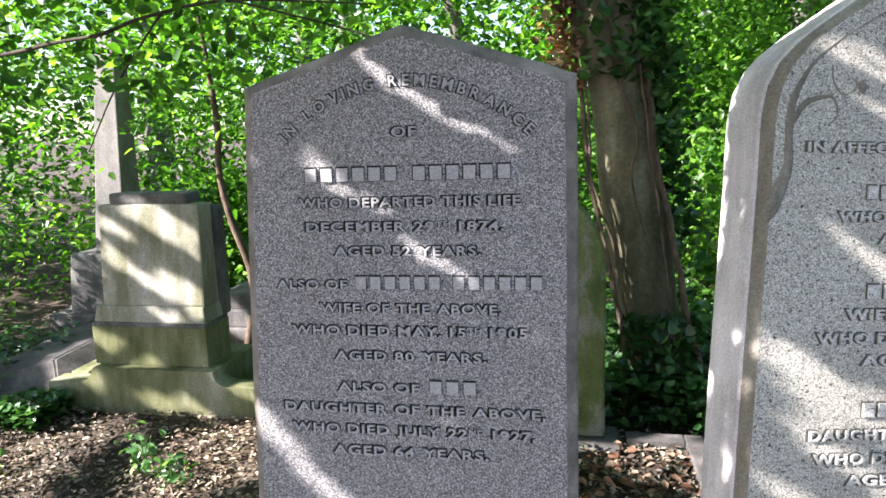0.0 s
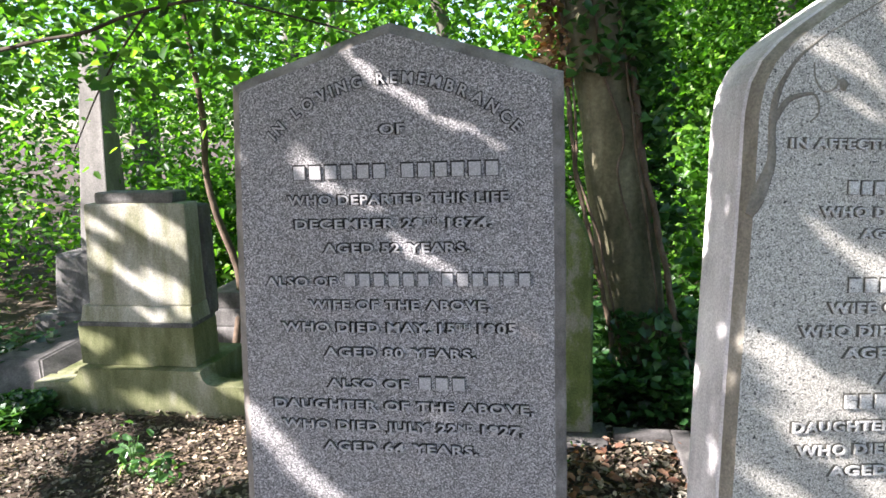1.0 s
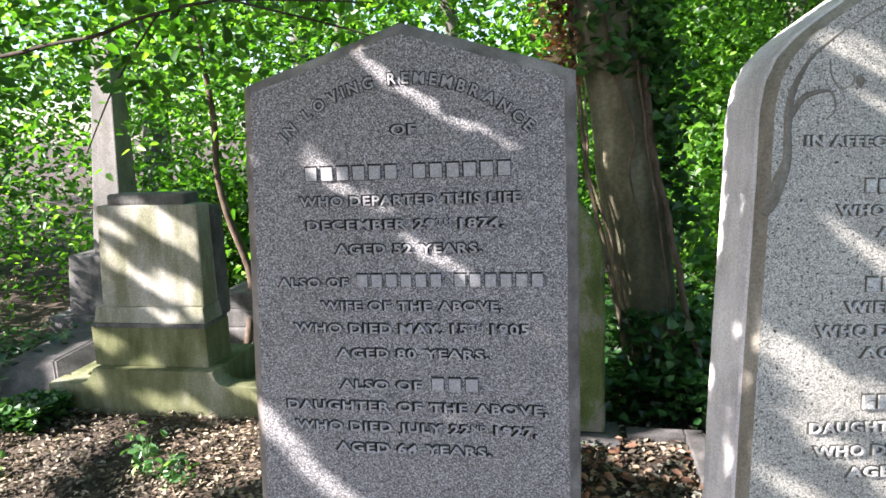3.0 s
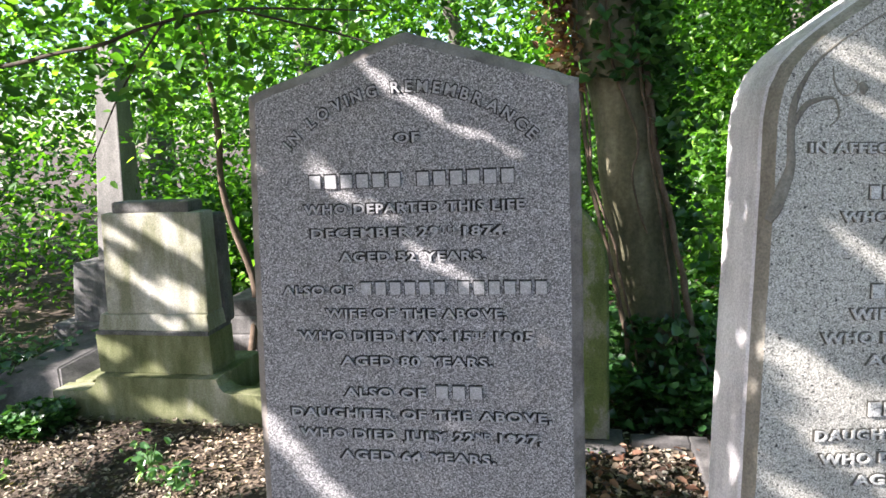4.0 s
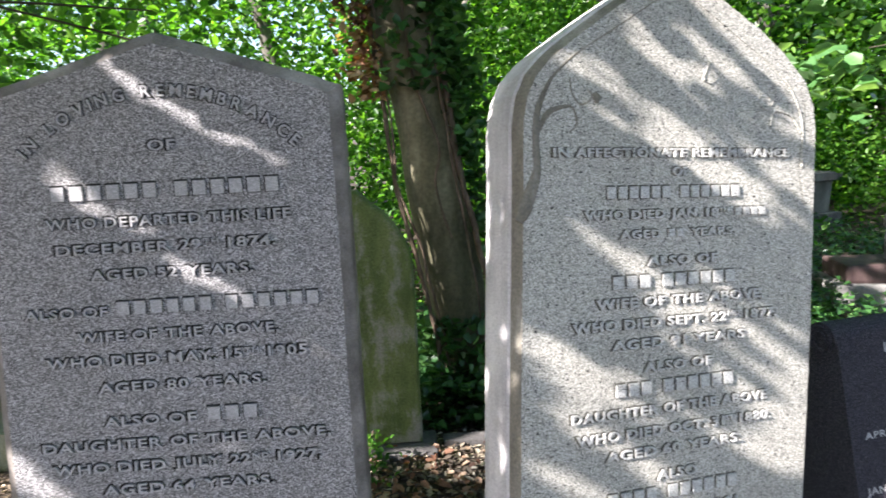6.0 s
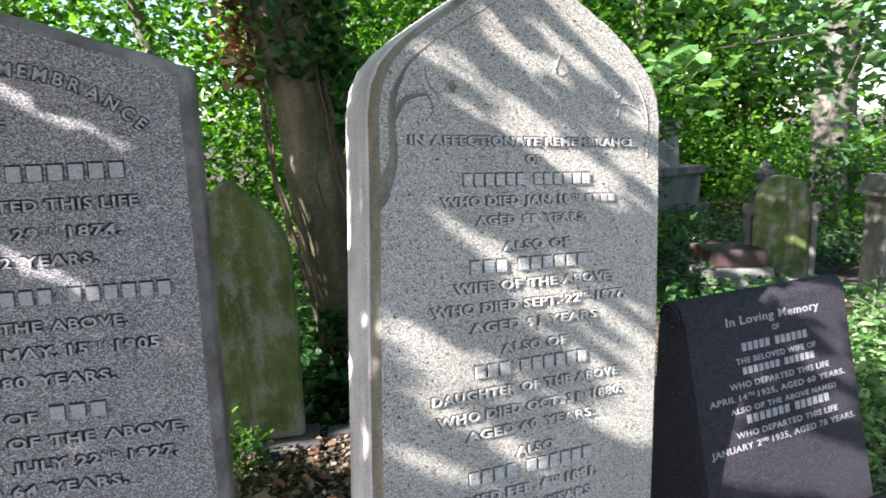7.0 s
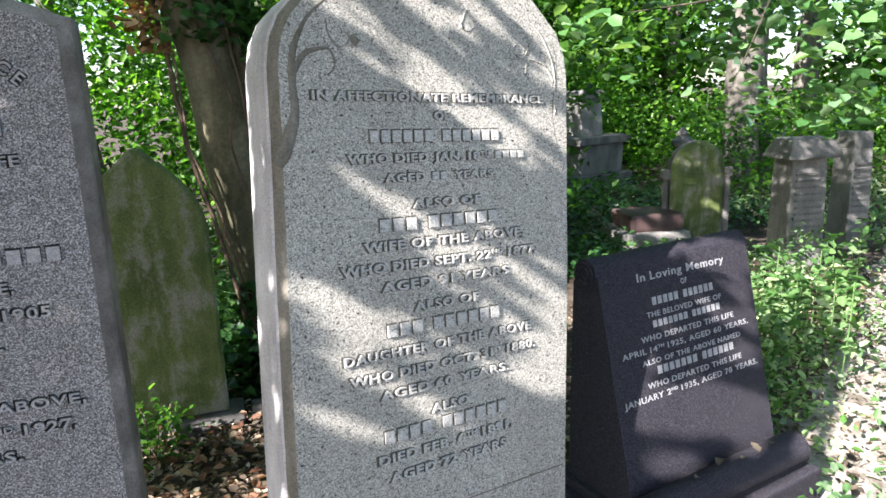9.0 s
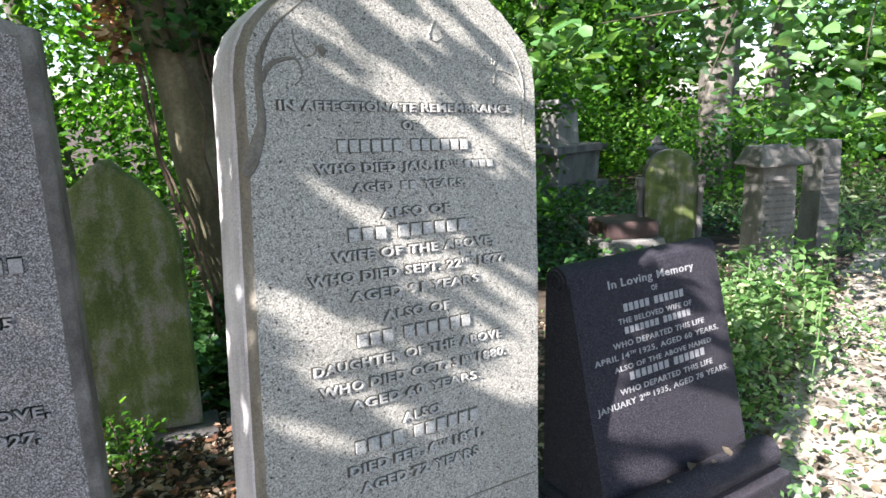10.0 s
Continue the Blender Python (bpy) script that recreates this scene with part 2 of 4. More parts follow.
def tube(bm, pts, radii, seg=8, rough=0.0, scale=6.0):
    """A limb along pts."""
    rings = []
    pts = [Vector(p) for p in pts]
    for i, (p, r) in enumerate(zip(pts, radii)):
        d = (pts[min(i + 1, len(pts) - 1)] - pts[max(i - 1, 0)]).normalized()
        a = d.orthogonal().normalized() if abs(d.x) > 0.9 else d.cross(Vector((1, 0, 0))).normalized()
        b = d.cross(a)
        ring = []
        for k in range(seg):
            w = 2 * math.pi * k / seg
            o = a * math.cos(w) + b * math.sin(w)
            q = p + o * r
            ring.append(bm.verts.new(q + o * (noise.noise(q * scale) * rough * r)))
        rings.append(ring)
    for ra, rb in zip(rings, rings[1:]):
        for k in range(seg):
            bm.faces.new((ra[k], ra[(k + 1) % seg], rb[(k + 1) % seg], rb[k]))
    for ring in (rings[0], rings[-1]):
        bm.faces.new(ring)
    return bm


def spline(pts, steps):
    """A smooth line through pts."""
    pts = [Vector(p) for p in pts]
    res = []
    for i in range(len(pts) - 1):
        p0, p1, p2, p3 = pts[max(i - 1, 0)], pts[i], pts[i + 1], pts[min(i + 2, len(pts) - 1)]
        for k in range(steps):
            t = k / steps
            res.append(0.5 * ((2 * p1) + (p2 - p0) * t + (2 * p0 - 5 * p1 + 4 * p2 - p3) * t * t + (3 * p1 - p0 - 3 * p2 + p3) * t ** 3))
    return res + [pts[-1]]


rng = np.random.default_rng(7)


def leaf_mesh(name, at, size, width=0.55, lie=0.0, droop=0.35, wide_at=0.45, lobed=False):
    """Many leaves in one mesh, each a folded blade of two halves. lie: 1 for flat on the ground, 0 for any way round."""
    n = len(at)
    z = rng.normal(size=(n, 3))
    z[:, 2] = np.abs(z[:, 2]) + 0.5 + 5 * lie
    z /= np.linalg.norm(z, axis=1)[:, None]
    x = np.cross(z, rng.normal(size=(n, 3)))
    x /= np.linalg.norm(x, axis=1)[:, None]
    y = np.cross(z, x)
    s = np.broadcast_to(np.asarray(size, float), (n,)) * rng.uniform(0.65, 1.3, n)
    w = width / 2
    fold = 0.10 + 0.22 * rng.random(n)
    if lobed:
        shape = [(0, 0, 0), (w, 0.12, 1), (w * 0.72, 0.55, 0.7), (0, 1, -droop), (-w * 0.72, 0.55, 0.7), (-w, 0.12, 1)]
    else:
        shape = [(0, 0, 0), (w * 0.95, wide_at * 0.65, 1), (w * 0.75, wide_at * 1.6, 0.8), (0, 1, -droop), (-w * 0.75, wide_at * 1.6, 0.8), (-w * 0.95, wide_at * 0.65, 1)]
    v = np.empty((n, 6, 3))
    for i, (a, b, c) in enumerate(shape):
        up = c * fold * w * 2 if c >= 0 else c * 0.4 * rng.random(n)
        v[:, i] = at + s[:, None] * (a * x + (b - 0.5) * y + np.asarray(up)[:, None] * z)
    me = bpy.data.meshes.new(name)
    me.vertices.add(n * 6)
    me.vertices.foreach_set("co", v.ravel())
    idx = (np.arange(n)[:, None] * 6 + np.array([0, 1, 2, 3, 0, 3, 4, 5])).ravel()
    me.loops.add(n * 8)
    me.loops.foreach_set("vertex_index", idx)
    me.polygons.add(n * 2)
    me.polygons.foreach_set("loop_start", np.arange(n * 2) * 4)
    me.update(calc_edges=True)
    return me


def clumps(boxes, count, spread, per):
    """Points gathered in loose clumps inside boxes (x0, x1, y0, y1, z0, z1, share)."""
    res = []
    total = sum(b[6] for b in boxes)
    for x0, x1, y0, y1, z0, z1, share in boxes:
        n = int(count * share / total / per) + 1
        c = rng.uniform((x0, y0, z0), (x1, y1, z1), (n, 3))
        k = np.repeat(c, per, axis=0)
        res.append(k + rng.normal(size=k.shape) * spread * np.array([1.3, 1.3, 0.55]))
    return np.concatenate(res)


font_object = new("lettering", bpy.data.curves.new("lettering", "FONT"))
words_made, text_of = {}, {}


def word(text, fat=0.016):
    """Points and faces of a word in the built-in font, one unit to a capital's height, from x = 0."""
    if (text, fat) in words_made:
        return words_made[text, fat]
    cu = font_object.data
    cu.body, cu.size, cu.extrude, cu.resolution_u, cu.space_character = text, 1.0, 0.0, 3, 1.12
    cu.bevel_depth, cu.offset = 0.0, fat
    bpy.context.view_layer.update()
    me = bpy.data.meshes.new_from_object(font_object.evaluated_get(bpy.context.evaluated_depsgraph_get()))
    bm = bmesh.new()
    bm.from_mesh(me)
    bpy.data.meshes.remove(me)
    x0 = min(v.co.x for v in bm.verts)
    for v in bm.verts:
        v.co.x = (v.co.x - x0 - (fat - 0.016)) / 0.73
        v.co.y = v.co.y / 0.73
    out = bmesh.ops.extrude_face_region(bm, geom=bm.faces[:])
    for g in out["geom"]:
        if isinstance(g, bmesh.types.BMVert):
            g.co.z = 1.0
    me = bpy.data.meshes.new("word")
    text_of[me.name] = text
    bm.to_mesh(me)
    bm.free()
    words_made[text, fat] = (me, max(v.co.x for v in me.vertices))
    return words_made[text, fat]


def inscription(parent, text, u0, u1, v, cap, raised, material, grime_shade=None, gap=0.62):
    """One line of raised letters from u0 to u1 with its foot at v. In text, ^ sets a word small and high, ~n a plain bar n letters long, * a larger word."""
    items, x = [], 0.0
    for w in text.split():
        tall, lift = 1.0, 0.0
        if w[0] == "*":
            tall, w = 1.4, w[1:]
        if w[0] == "^":
            tall, lift, w = 0.55, 0.45, w[1:]
            x -= gap * 0.8
        if w[0] == "~":
            wide, me = int(w[1:]) * 0.86 * tall, None
        else:
            me, wide = word(w)
            wide *= tall
        items.append((me, x, wide, tall, lift))
        x += wide + gap * (1.15 if tall > 1 else 1)
    k = (u1 - u0) / (x - gap)
    for me, x, wide, tall, lift in items:
        bm = bmesh.new()
        if me is None:
            bm.free()
            pitch = 0.86 * tall
            for j in range(round(wide / pitch)):
                a, b = u0 + k * (x + pitch * (j + 0.10)), u0 + k * (x + pitch * (j + 0.80))
                bar = part("lettering_bar", block(a, b, -raised, 0.004, v + cap * tall * 0.03, v + cap * tall * 0.97), material, parent)
                # backing juts out at left and top, as shade painted beside the bar
                if grime_shade:
                    part("grime_shade", block(a - 0.12 * cap, b + 0.03 * cap, -0.0006, 0.004, v - cap * tall * 0.01, v + cap * tall * 1.10), grime_shade, bar)
            continue
        bm.from_mesh(me)
        for q in bm.verts:
            a, b, c = q.co
            q.co = (u0 + k * (x + a * tall), 0.004 - (0.004 + raised) * c, v + cap * (lift + b * tall))
        made = part("word", bm, material, parent)
        # fatter dark copy moved up and left: dirt and painted letter shade
        if grime_shade:
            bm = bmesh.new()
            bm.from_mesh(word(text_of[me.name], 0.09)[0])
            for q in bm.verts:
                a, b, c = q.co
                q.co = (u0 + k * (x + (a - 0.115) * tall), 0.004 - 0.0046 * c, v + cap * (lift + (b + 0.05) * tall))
            part("grime_shade", bm, grime_shade, made, "dark grime and painted shade round the letters, set up and left")


def arc_inscription(parent, text, centre, radius, a0, a1, cap, raised, material, grime_shade=None):
    """Letters round an arch, from angle a0 to a1 in degrees."""
    letters = [(c, word(c)[1] if c != " " else 0.45) for c in text]
    total = sum(w + 0.26 for _, w in letters) - 0.26
    # the second pass paints the letters' shade, a dark copy moved left and up
    for fat, up, mat in ((0.016, raised, material), (0.09, 0.0006, grime_shade)):
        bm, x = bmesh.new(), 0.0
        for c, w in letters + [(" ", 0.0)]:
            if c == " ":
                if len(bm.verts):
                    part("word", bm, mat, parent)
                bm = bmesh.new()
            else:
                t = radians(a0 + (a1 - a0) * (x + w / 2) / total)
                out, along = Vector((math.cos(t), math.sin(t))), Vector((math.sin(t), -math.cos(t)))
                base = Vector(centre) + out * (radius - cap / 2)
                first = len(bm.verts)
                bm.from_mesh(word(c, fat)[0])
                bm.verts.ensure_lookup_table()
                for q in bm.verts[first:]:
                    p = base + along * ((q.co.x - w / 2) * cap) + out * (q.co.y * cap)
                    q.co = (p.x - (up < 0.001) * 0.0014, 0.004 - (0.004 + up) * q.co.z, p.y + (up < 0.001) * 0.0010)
            x += w + 0.26
        bm.free()


# ---- ground ----
def ground_height(x, y):
    near = math.exp(-((x - 1.0) ** 2 + (y - 3.0) ** 2) / 120.0)
    h = 0.035 * noise.noise(Vector((x * 0.55, y * 0.55, 0.0))) + 0.015 * noise.noise(Vector((x * 2.3, y * 2.3, 5.0)))
    return h * near - 0.02


steps = [-400, -200, -90, -45, -25, -16, -12] + [-9 + 0.3 * i for i in range(61)] + [10, 12, 16, 25, 45, 90, 200, 400]
bm = bmesh.new()
grid = [[bm.verts.new((x, y + 4, ground_height(x, y + 4))) for x in steps] for y in steps]
for ra, rb in zip(grid, grid[1:]):
    for i in range(len(steps) - 1):
        bm.faces.new((ra[i], ra[i + 1], rb[i + 1], rb[i]))
ground = part("ground", bm, SOIL, None, smooth=True)
tagged(ground, "dark leaf mould and bare earth under trees", "ground", kind="structure")


PATH_LINE = [(2.0, 1.0), (3.1, 1.95), (3.9, 2.5), (5.2, 3.4), (7.0, 4.6), (9.5, 5.6)]


def off_path(x, y):
    """How far a place lies from the middle of the trodden path."""
    best = 9.0
    for (ax, ay), (bx, by) in zip(PATH_LINE, PATH_LINE[1:]):
        t = max(0.0, min(1.0, ((x - ax) * (bx - ax) + (y - ay) * (by - ay)) / ((bx - ax) ** 2 + (by - ay) ** 2)))
        best = min(best, math.hypot(x - ax - t * (bx - ax), y - ay - t * (by - ay)))
    return best


bm = bmesh.new()
middle = spline([(x, y, 0) for x, y in PATH_LINE], 10)
rows = []
for i, p in enumerate(middle):
    d = (middle[min(i + 1, len(middle) - 1)] - middle[max(i - 1, 0)]).normalized()
    w = (0.42 + 0.16 * noise.noise(Vector((i * 0.35, 0, 0)))) * min(1.0, 0.12 + i / 9, 0.12 + (len(middle) - 1 - i) / 6)
    rows.append([])
    for k in range(-4, 5):
        q = p + Vector((-d.y, d.x, 0)) * (w * k / 4 + 0.06 * noise.noise(Vector((i * 0.8, k, 2))))
        rows[-1].append(bm.verts.new((q.x, q.y, ground_height(q.x, q.y) + 0.016 - 0.0016 * abs(k) ** 1.7)))
for ra, rb in zip(rows, rows[1:]):
    for k in range(8):
        bm.faces.new((ra[k], ra[k + 1], rb[k + 1], rb[k]))
tagged(part("path", bm, PALE_EARTH, None, smooth=True), "pale trodden earth path in the sun", "path", kind="structure")

# ---- the dark grey granite headstone with a pointed top ----
TILT_1 = Matrix.Rotation(radians(-0.52), 4, "Y") @ Matrix.Rotation(radians(-3.03), 4, "X")
M1 = Matrix.Translation((0, 1.458, 0.075)) @ TILT_1
out1 = [(-0.537, -0.2), (0.278, -0.2), (0.278, 0.9), (0.279, 1.256), (0.277, 1.603), (0.211, 1.627), (0.137, 1.650), (0.038, 1.682), (-0.04, 1.707), (-0.092, 1.7235),
        (-0.109, 1.728), (-0.126, 1.725), (-0.169, 1.712), (-0.251, 1.685), (-0.334, 1.659), (-0.435, 1.629), (-0.501, 1.605), (-0.514, 1.271), (-0.524, 0.915), (-0.529, 0.567)]
headstone = thing("headstone", M1, "dark grey granite headstone with a pointed top and raised lettering", "headstone")
part("slab", slab(chipped(out1), 0.105, 0.026, 0.016), [GREY_GRANITE, TOOLED_GREY, TOOLED_GREY], headstone)
R1 = 0.006
arc_inscription(headstone, "IN LOVING REMEMBRANCE", (-0.110, 1.199), 0.406, 135.9, 43.9, 0.026, R1, LETTER_GREY, GRIME_SHADE)
for text, u0, u1, v, cap in (
        ("OF", -0.137, -0.080, 1.479, 0.023), ("~6 ~6", -0.353, 0.139, 1.379, 0.033), ("WHO DEPARTED THIS LIFE", -0.367, 0.153, 1.320, 0.023),
        ("DECEMBER 29 ^TH 1874.", -0.352, 0.116, 1.264, 0.022), ("AGED 52 YEARS.", -0.285, 0.063, 1.207, 0.022),
        ("ALSO OF *~6 *~6", -0.434, 0.209, 1.127, 0.022), ("WIFE OF THE ABOVE,", -0.328, 0.108, 1.071, 0.022),
        ("WHO DIED MAY. 15 ^TH 1905", -0.400, 0.166, 1.016, 0.023), ("AGED 80 YEARS.", -0.295, 0.071, 0.956, 0.022),
        ("ALSO OF *~3", -0.291, 0.055, 0.878, 0.022), ("DAUGHTER OF THE ABOVE,", -0.430, 0.205, 0.825, 0.022),
        ("WHO DIED JULY 22 ^ND 1927,", -0.412, 0.182, 0.773, 0.022), ("AGED 64 YEARS.", -0.309, 0.071, 0.720, 0.022)):
    inscription(headstone, text, u0, u1, v, cap, R1, LETTER_GREY, GRIME_SHADE)

# ---- the pale granite headstone with a pointed arch ----
V2 = 1.46
M2 = (Matrix.Translation((0.647, 1.463, 1.475)) @ TILT_1 @ Matrix.Rotation(radians(15.78), 4, "Z") @ Matrix.Rotation(radians(-2.39), 4, "X")
      @ Matrix.Rotation(radians(2.43), 4, "Y") @ Matrix.Translation((0, 0, -V2)))
arch = [(0.810, 0.10), (0.803, 0.160), (0.776, 0.222), (0.700, 0.296), (0.624, 0.350), (0.546, 0.393), (0.47, 0.44), (0.392, 0.478),
        (0.33, 0.442), (0.27, 0.405), (0.199, 0.359), (0.10, 0.290), (0.05, 0.250), (0.012, 0.209), (-0.010, 0.163), (-0.021, 0.10)]
out2 = [(-0.058, -1.62), (0.742, -1.62), (0.772, -0.90), (0.798, -0.40)] + arch + [(-0.026, -0.12), (-0.036, -0.40), (-0.045, -0.75)]
out2 = [(u, v + V2) for u, v in out2]
tall = thing("headstone", M2, "tall pale granite headstone with a pointed arched top and carved scrolls", "headstone")
part("slab", slab(chipped(out2, 0.025, 0.0013), 0.165, 0.019, 0.028), [PALE_GRANITE, MARGIN_BROWN, SIDE_PALE], tall)
R2 = 0.005
for text, u0, u1, v, cap in (
        ("IN AFFECTIONATE REMEMBRANCE", 0.066, 0.705, 0.030, 0.020), ("OF", 0.369, 0.410, -0.012, 0.020), ("~6 ~6", 0.194, 0.560, -0.063, 0.028),
        ("WHO DIED JAN. 18 ^TH ~4", 0.139, 0.637, -0.108, 0.020), ("AGED ~2 YEARS.", 0.229, 0.544, -0.152, 0.019),
        ("ALSO OF", 0.299, 0.494, -0.215, 0.021), ("~3 ~6", 0.206, 0.548, -0.265, 0.030), ("WIFE OF THE ABOVE,", 0.166, 0.627, -0.307, 0.022),
        ("WHO DIED SEPT. 22 ^ND 1877.", 0.106, 0.668, -0.356, 0.022), ("AGED 91 YEARS", 0.206, 0.572, -0.402, 0.022),
        ("ALSO OF", 0.289, 0.476, -0.458, 0.022), ("~3 ~6", 0.210, 0.542, -0.510, 0.030), ("DAUGHTER OF THE ABOVE", 0.100, 0.639, -0.558, 0.022),
        ("WHO DIED OCT. 31 ^ST 1880.", 0.111, 0.651, -0.608, 0.022), ("AGED 60 YEARS.", 0.187, 0.562, -0.654, 0.022),
        ("ALSO", 0.322, 0.431, -0.715, 0.023), ("~4 ~6", 0.187, 0.553, -0.761, 0.030), ("DIED FEB. 6 ^TH 1891.", 0.172, 0.568, -0.809, 0.022),
        ("AGED 72 YEARS", 0.200, 0.543, -0.857, 0.023)):
    inscription(tall, text, u0, u1, v + V2, cap, R2, LETTER_PALE, GRIME_SHADE_PALE)


def scroll(pts, radii, material, flat=0.25):
    """A raised carved line on the face, its half-width going through radii."""
    line = spline([(u, -0.001, v + V2) for u, v in pts], 6)
    k = np.interp(np.linspace(0, 1, len(line)), np.linspace(0, 1, len(radii)), radii)
    bm = tube(bmesh.new(), line, k, 8)
    for v in bm.verts:
        v.co.y *= flat
    return part("scroll_carving", bm, material, tall, smooth=True)


STEM = [(-0.018, -0.106), (-0.004, -0.08), (0.014, -0.037), (0.027, 0.003), (0.026, 0.049), (0.026, 0.095), (0.033, 0.135), (0.050, 0.172), (0.075, 0.208), (0.126, 0.251), (0.21, 0.303), (0.297, 0.357), (0.375, 0.405)]
BRANCH = [(0.030, 0.085), (0.053, 0.121), (0.079, 0.134), (0.111, 0.138), (0.123, 0.117), (0.122, 0.097), (0.105, 0.083)]
CURL = [(0.109, 0.200), (0.113, 0.169), (0.131, 0.144), (0.155, 0.150), (0.161, 0.166), (0.150, 0.176)]
scroll(STEM, (0.010, 0.017, 0.014, 0.010, 0.0085, 0.0085, 0.0075, 0.005, 0.0035, 0.002, 0.0016, 0.0016, 0.001), MARGIN_BROWN)
scroll(BRANCH, (0.006, 0.0065, 0.005, 0.003, 0.0025, 0.002, 0.0015), MARGIN_BROWN)
scroll(CURL, (0.0018, 0.002, 0.002, 0.0018), MARGIN_BROWN)
scroll([(0.167, 0.170), (0.174, 0.158), (0.172, 0.146)], (0.004, 0.011, 0.004), MARGIN_BROWN, 0.12)
for pts in (STEM[3:], BRANCH, CURL):
    scroll([(0.776 - u, v) for u, v in pts], (0.0035, 0.003, 0.002), PALE_GRANITE, 0.6)
scroll([(0.745, 0.19), (0.758, 0.129), (0.746, 0.055), (0.739, -0.003), (0.757, -0.092)], (0.001, 0.0013, 0.001), MARGIN_BROWN)
scroll([(0.476, 0.25), (0.462, 0.222), (0.458, 0.206), (0.479, 0.199), (0.499, 0.212)], (0.002, 0.003, 0.002), PALE_GRANITE, 0.6)
scroll([(0.592, 0.142), (0.629, 0.139), (0.648, 0.158), (0.640, 0.207)], (0.0012, 0.002, 0.0012), PALE_GRANITE, 0.6)
part("base_joint", block(-0.03, 0.742, -0.0015, 0.01, V2 - 0.966, V2 - 0.963), MARGIN_BROWN, tall)

# ---- the green headstone behind, on its base ----
green = thing("headstone", pose(0.14, 3.22, 0), "sandstone headstone covered in green algae, round-shouldered top", "headstone")
half = [(0.273, 0.925), (0.262, 1.00), (0.236, 1.075), (0.19, 1.15), (0.137, 1.212), (0.075, 1.262), (0.052, 1.288), (0.02, 1.318)]
outg = [(-0.273, 0.05), (0.276, 0.05)] + half + [(-u, v) for u, v in reversed(half)]
part("slab", slab(chipped(outg, 0.03, 0.003), 0.09, 0.012, 0.010), [ALGAE, ALGAE, ALGAE], green)
part("base", worn(block(-0.36, 0.346, -0.11, 0.15, -0.06, 0.05, bevel=0.008), 0.004, 8), KERB, green, "dark stone base")
for k in range(13):
    w = (0.10, 0.17, 0.20, 0.14, 0.19, 0.12, 0.20, 0.16, 0.18, 0.21, 0.13, 0.19, 0.17)[k]
    part("inscription", block(-w, w, -0.0025, 0.003, 1.10 - k * 0.052, 1.113 - k * 0.052), ALGAE, green)
for dims, label in (((0.52, 0.80, 3.24, 3.33, -0.05, 0.045), "low dark stone grave kerb"), ((0.80, 0.89, 2.30, 3.33, -0.05, 0.045), "low dark stone grave kerb"),
                    ((-0.9, -0.24, 3.24, 3.33, -0.05, 0.04), "low dark stone grave kerb")):
    k = thing("grave_kerb", pose(0, 0, 0), label, "kerb", "grave kerbs")
    part("kerb", worn(block(*dims, bevel=0.01), 0.004, 6), KERB, k)

# ---- the black scroll tablet ----
MB = Matrix.Translation((1.675, 1.69, 0)) @ Matrix.Rotation(radians(13.5), 4, "Z")
black = thing("scroll_tablet", MB, "black granite scroll tablet leaning back, with white lettering", "headstone")
WB, LEAN_B, HB = 0.755, 13.5, 0.775


def prism(profile, x0, x1):
    """A profile in y and z drawn out along x."""
    bm = bmesh.new()
    a, b = ([bm.verts.new((x, y, z)) for y, z in profile] for x in (x0, x1))
    n = len(profile)
    for i in range(n):
        bm.faces.new((a[i], a[(i + 1) % n], b[(i + 1) % n], b[i]))
    bm.faces.new(list(reversed(a)))
    bm.faces.new(b)
    return bm


def face_point(s):
    """The tablet's face, s metres up it from its foot."""
    return 0.02 + s * math.sin(radians(LEAN_B)), 0.17 + s * math.cos(radians(LEAN_B))


top_y, top_z = face_point(HB)
part("tablet", prism([face_point(0.0), face_point(HB), (top_y + 0.06, top_z + 0.005), (top_y + 0.11, top_z - 0.05), (top_y + 0.13, 0.10), (0.02, 0.10)], 0, WB), BLACK, black)
for x0, x1, name, cy, cz, r in ((-0.006, WB + 0.006, "top_scroll", top_y + 0.050, top_z - 0.016, 0.052), (-0.01, WB + 0.02, "foot_roll", -0.045, 0.175, 0.062)):
    ring = [(cy + r * math.cos(a * math.pi / 12), cz + r * math.sin(a * math.pi / 12)) for a in range(24)]
    roll = part(name, prism(ring, x0, x1), BLACK, black, smooth=False)
    for x in (x0 - 0.004, x1):
        spiral = [(x + 0.002, cy + (r * 0.85 - i * r * 0.024) * math.cos(i * 0.45), cz + (r * 0.85 - i * r * 0.024) * math.sin(i * 0.45)) for i in range(30)]
        part("spiral", tube(bmesh.new(), spiral, [0.004] * 30, 5), BLACK, roll)
part("base", block(-0.06, WB + 0.06, -0.13, 0.42, -0.08, 0.115, bevel=0.01), BLACK, black)
part("shoulder", block(-0.03, WB + 0.03, -0.09, 0.36, 0.112, 0.15, bevel=0.01), BLACK, black)
lettering = thing("scroll_tablet_lettering", MB @ Matrix.Translation((0, face_point(0)[0], face_point(0)[1])) @ Matrix.Rotation(radians(-LEAN_B), 4, "X"), "", "")
lettering.parent, lettering.matrix_parent_inverse = black, MB.inverted()
lettering.name = "panel"
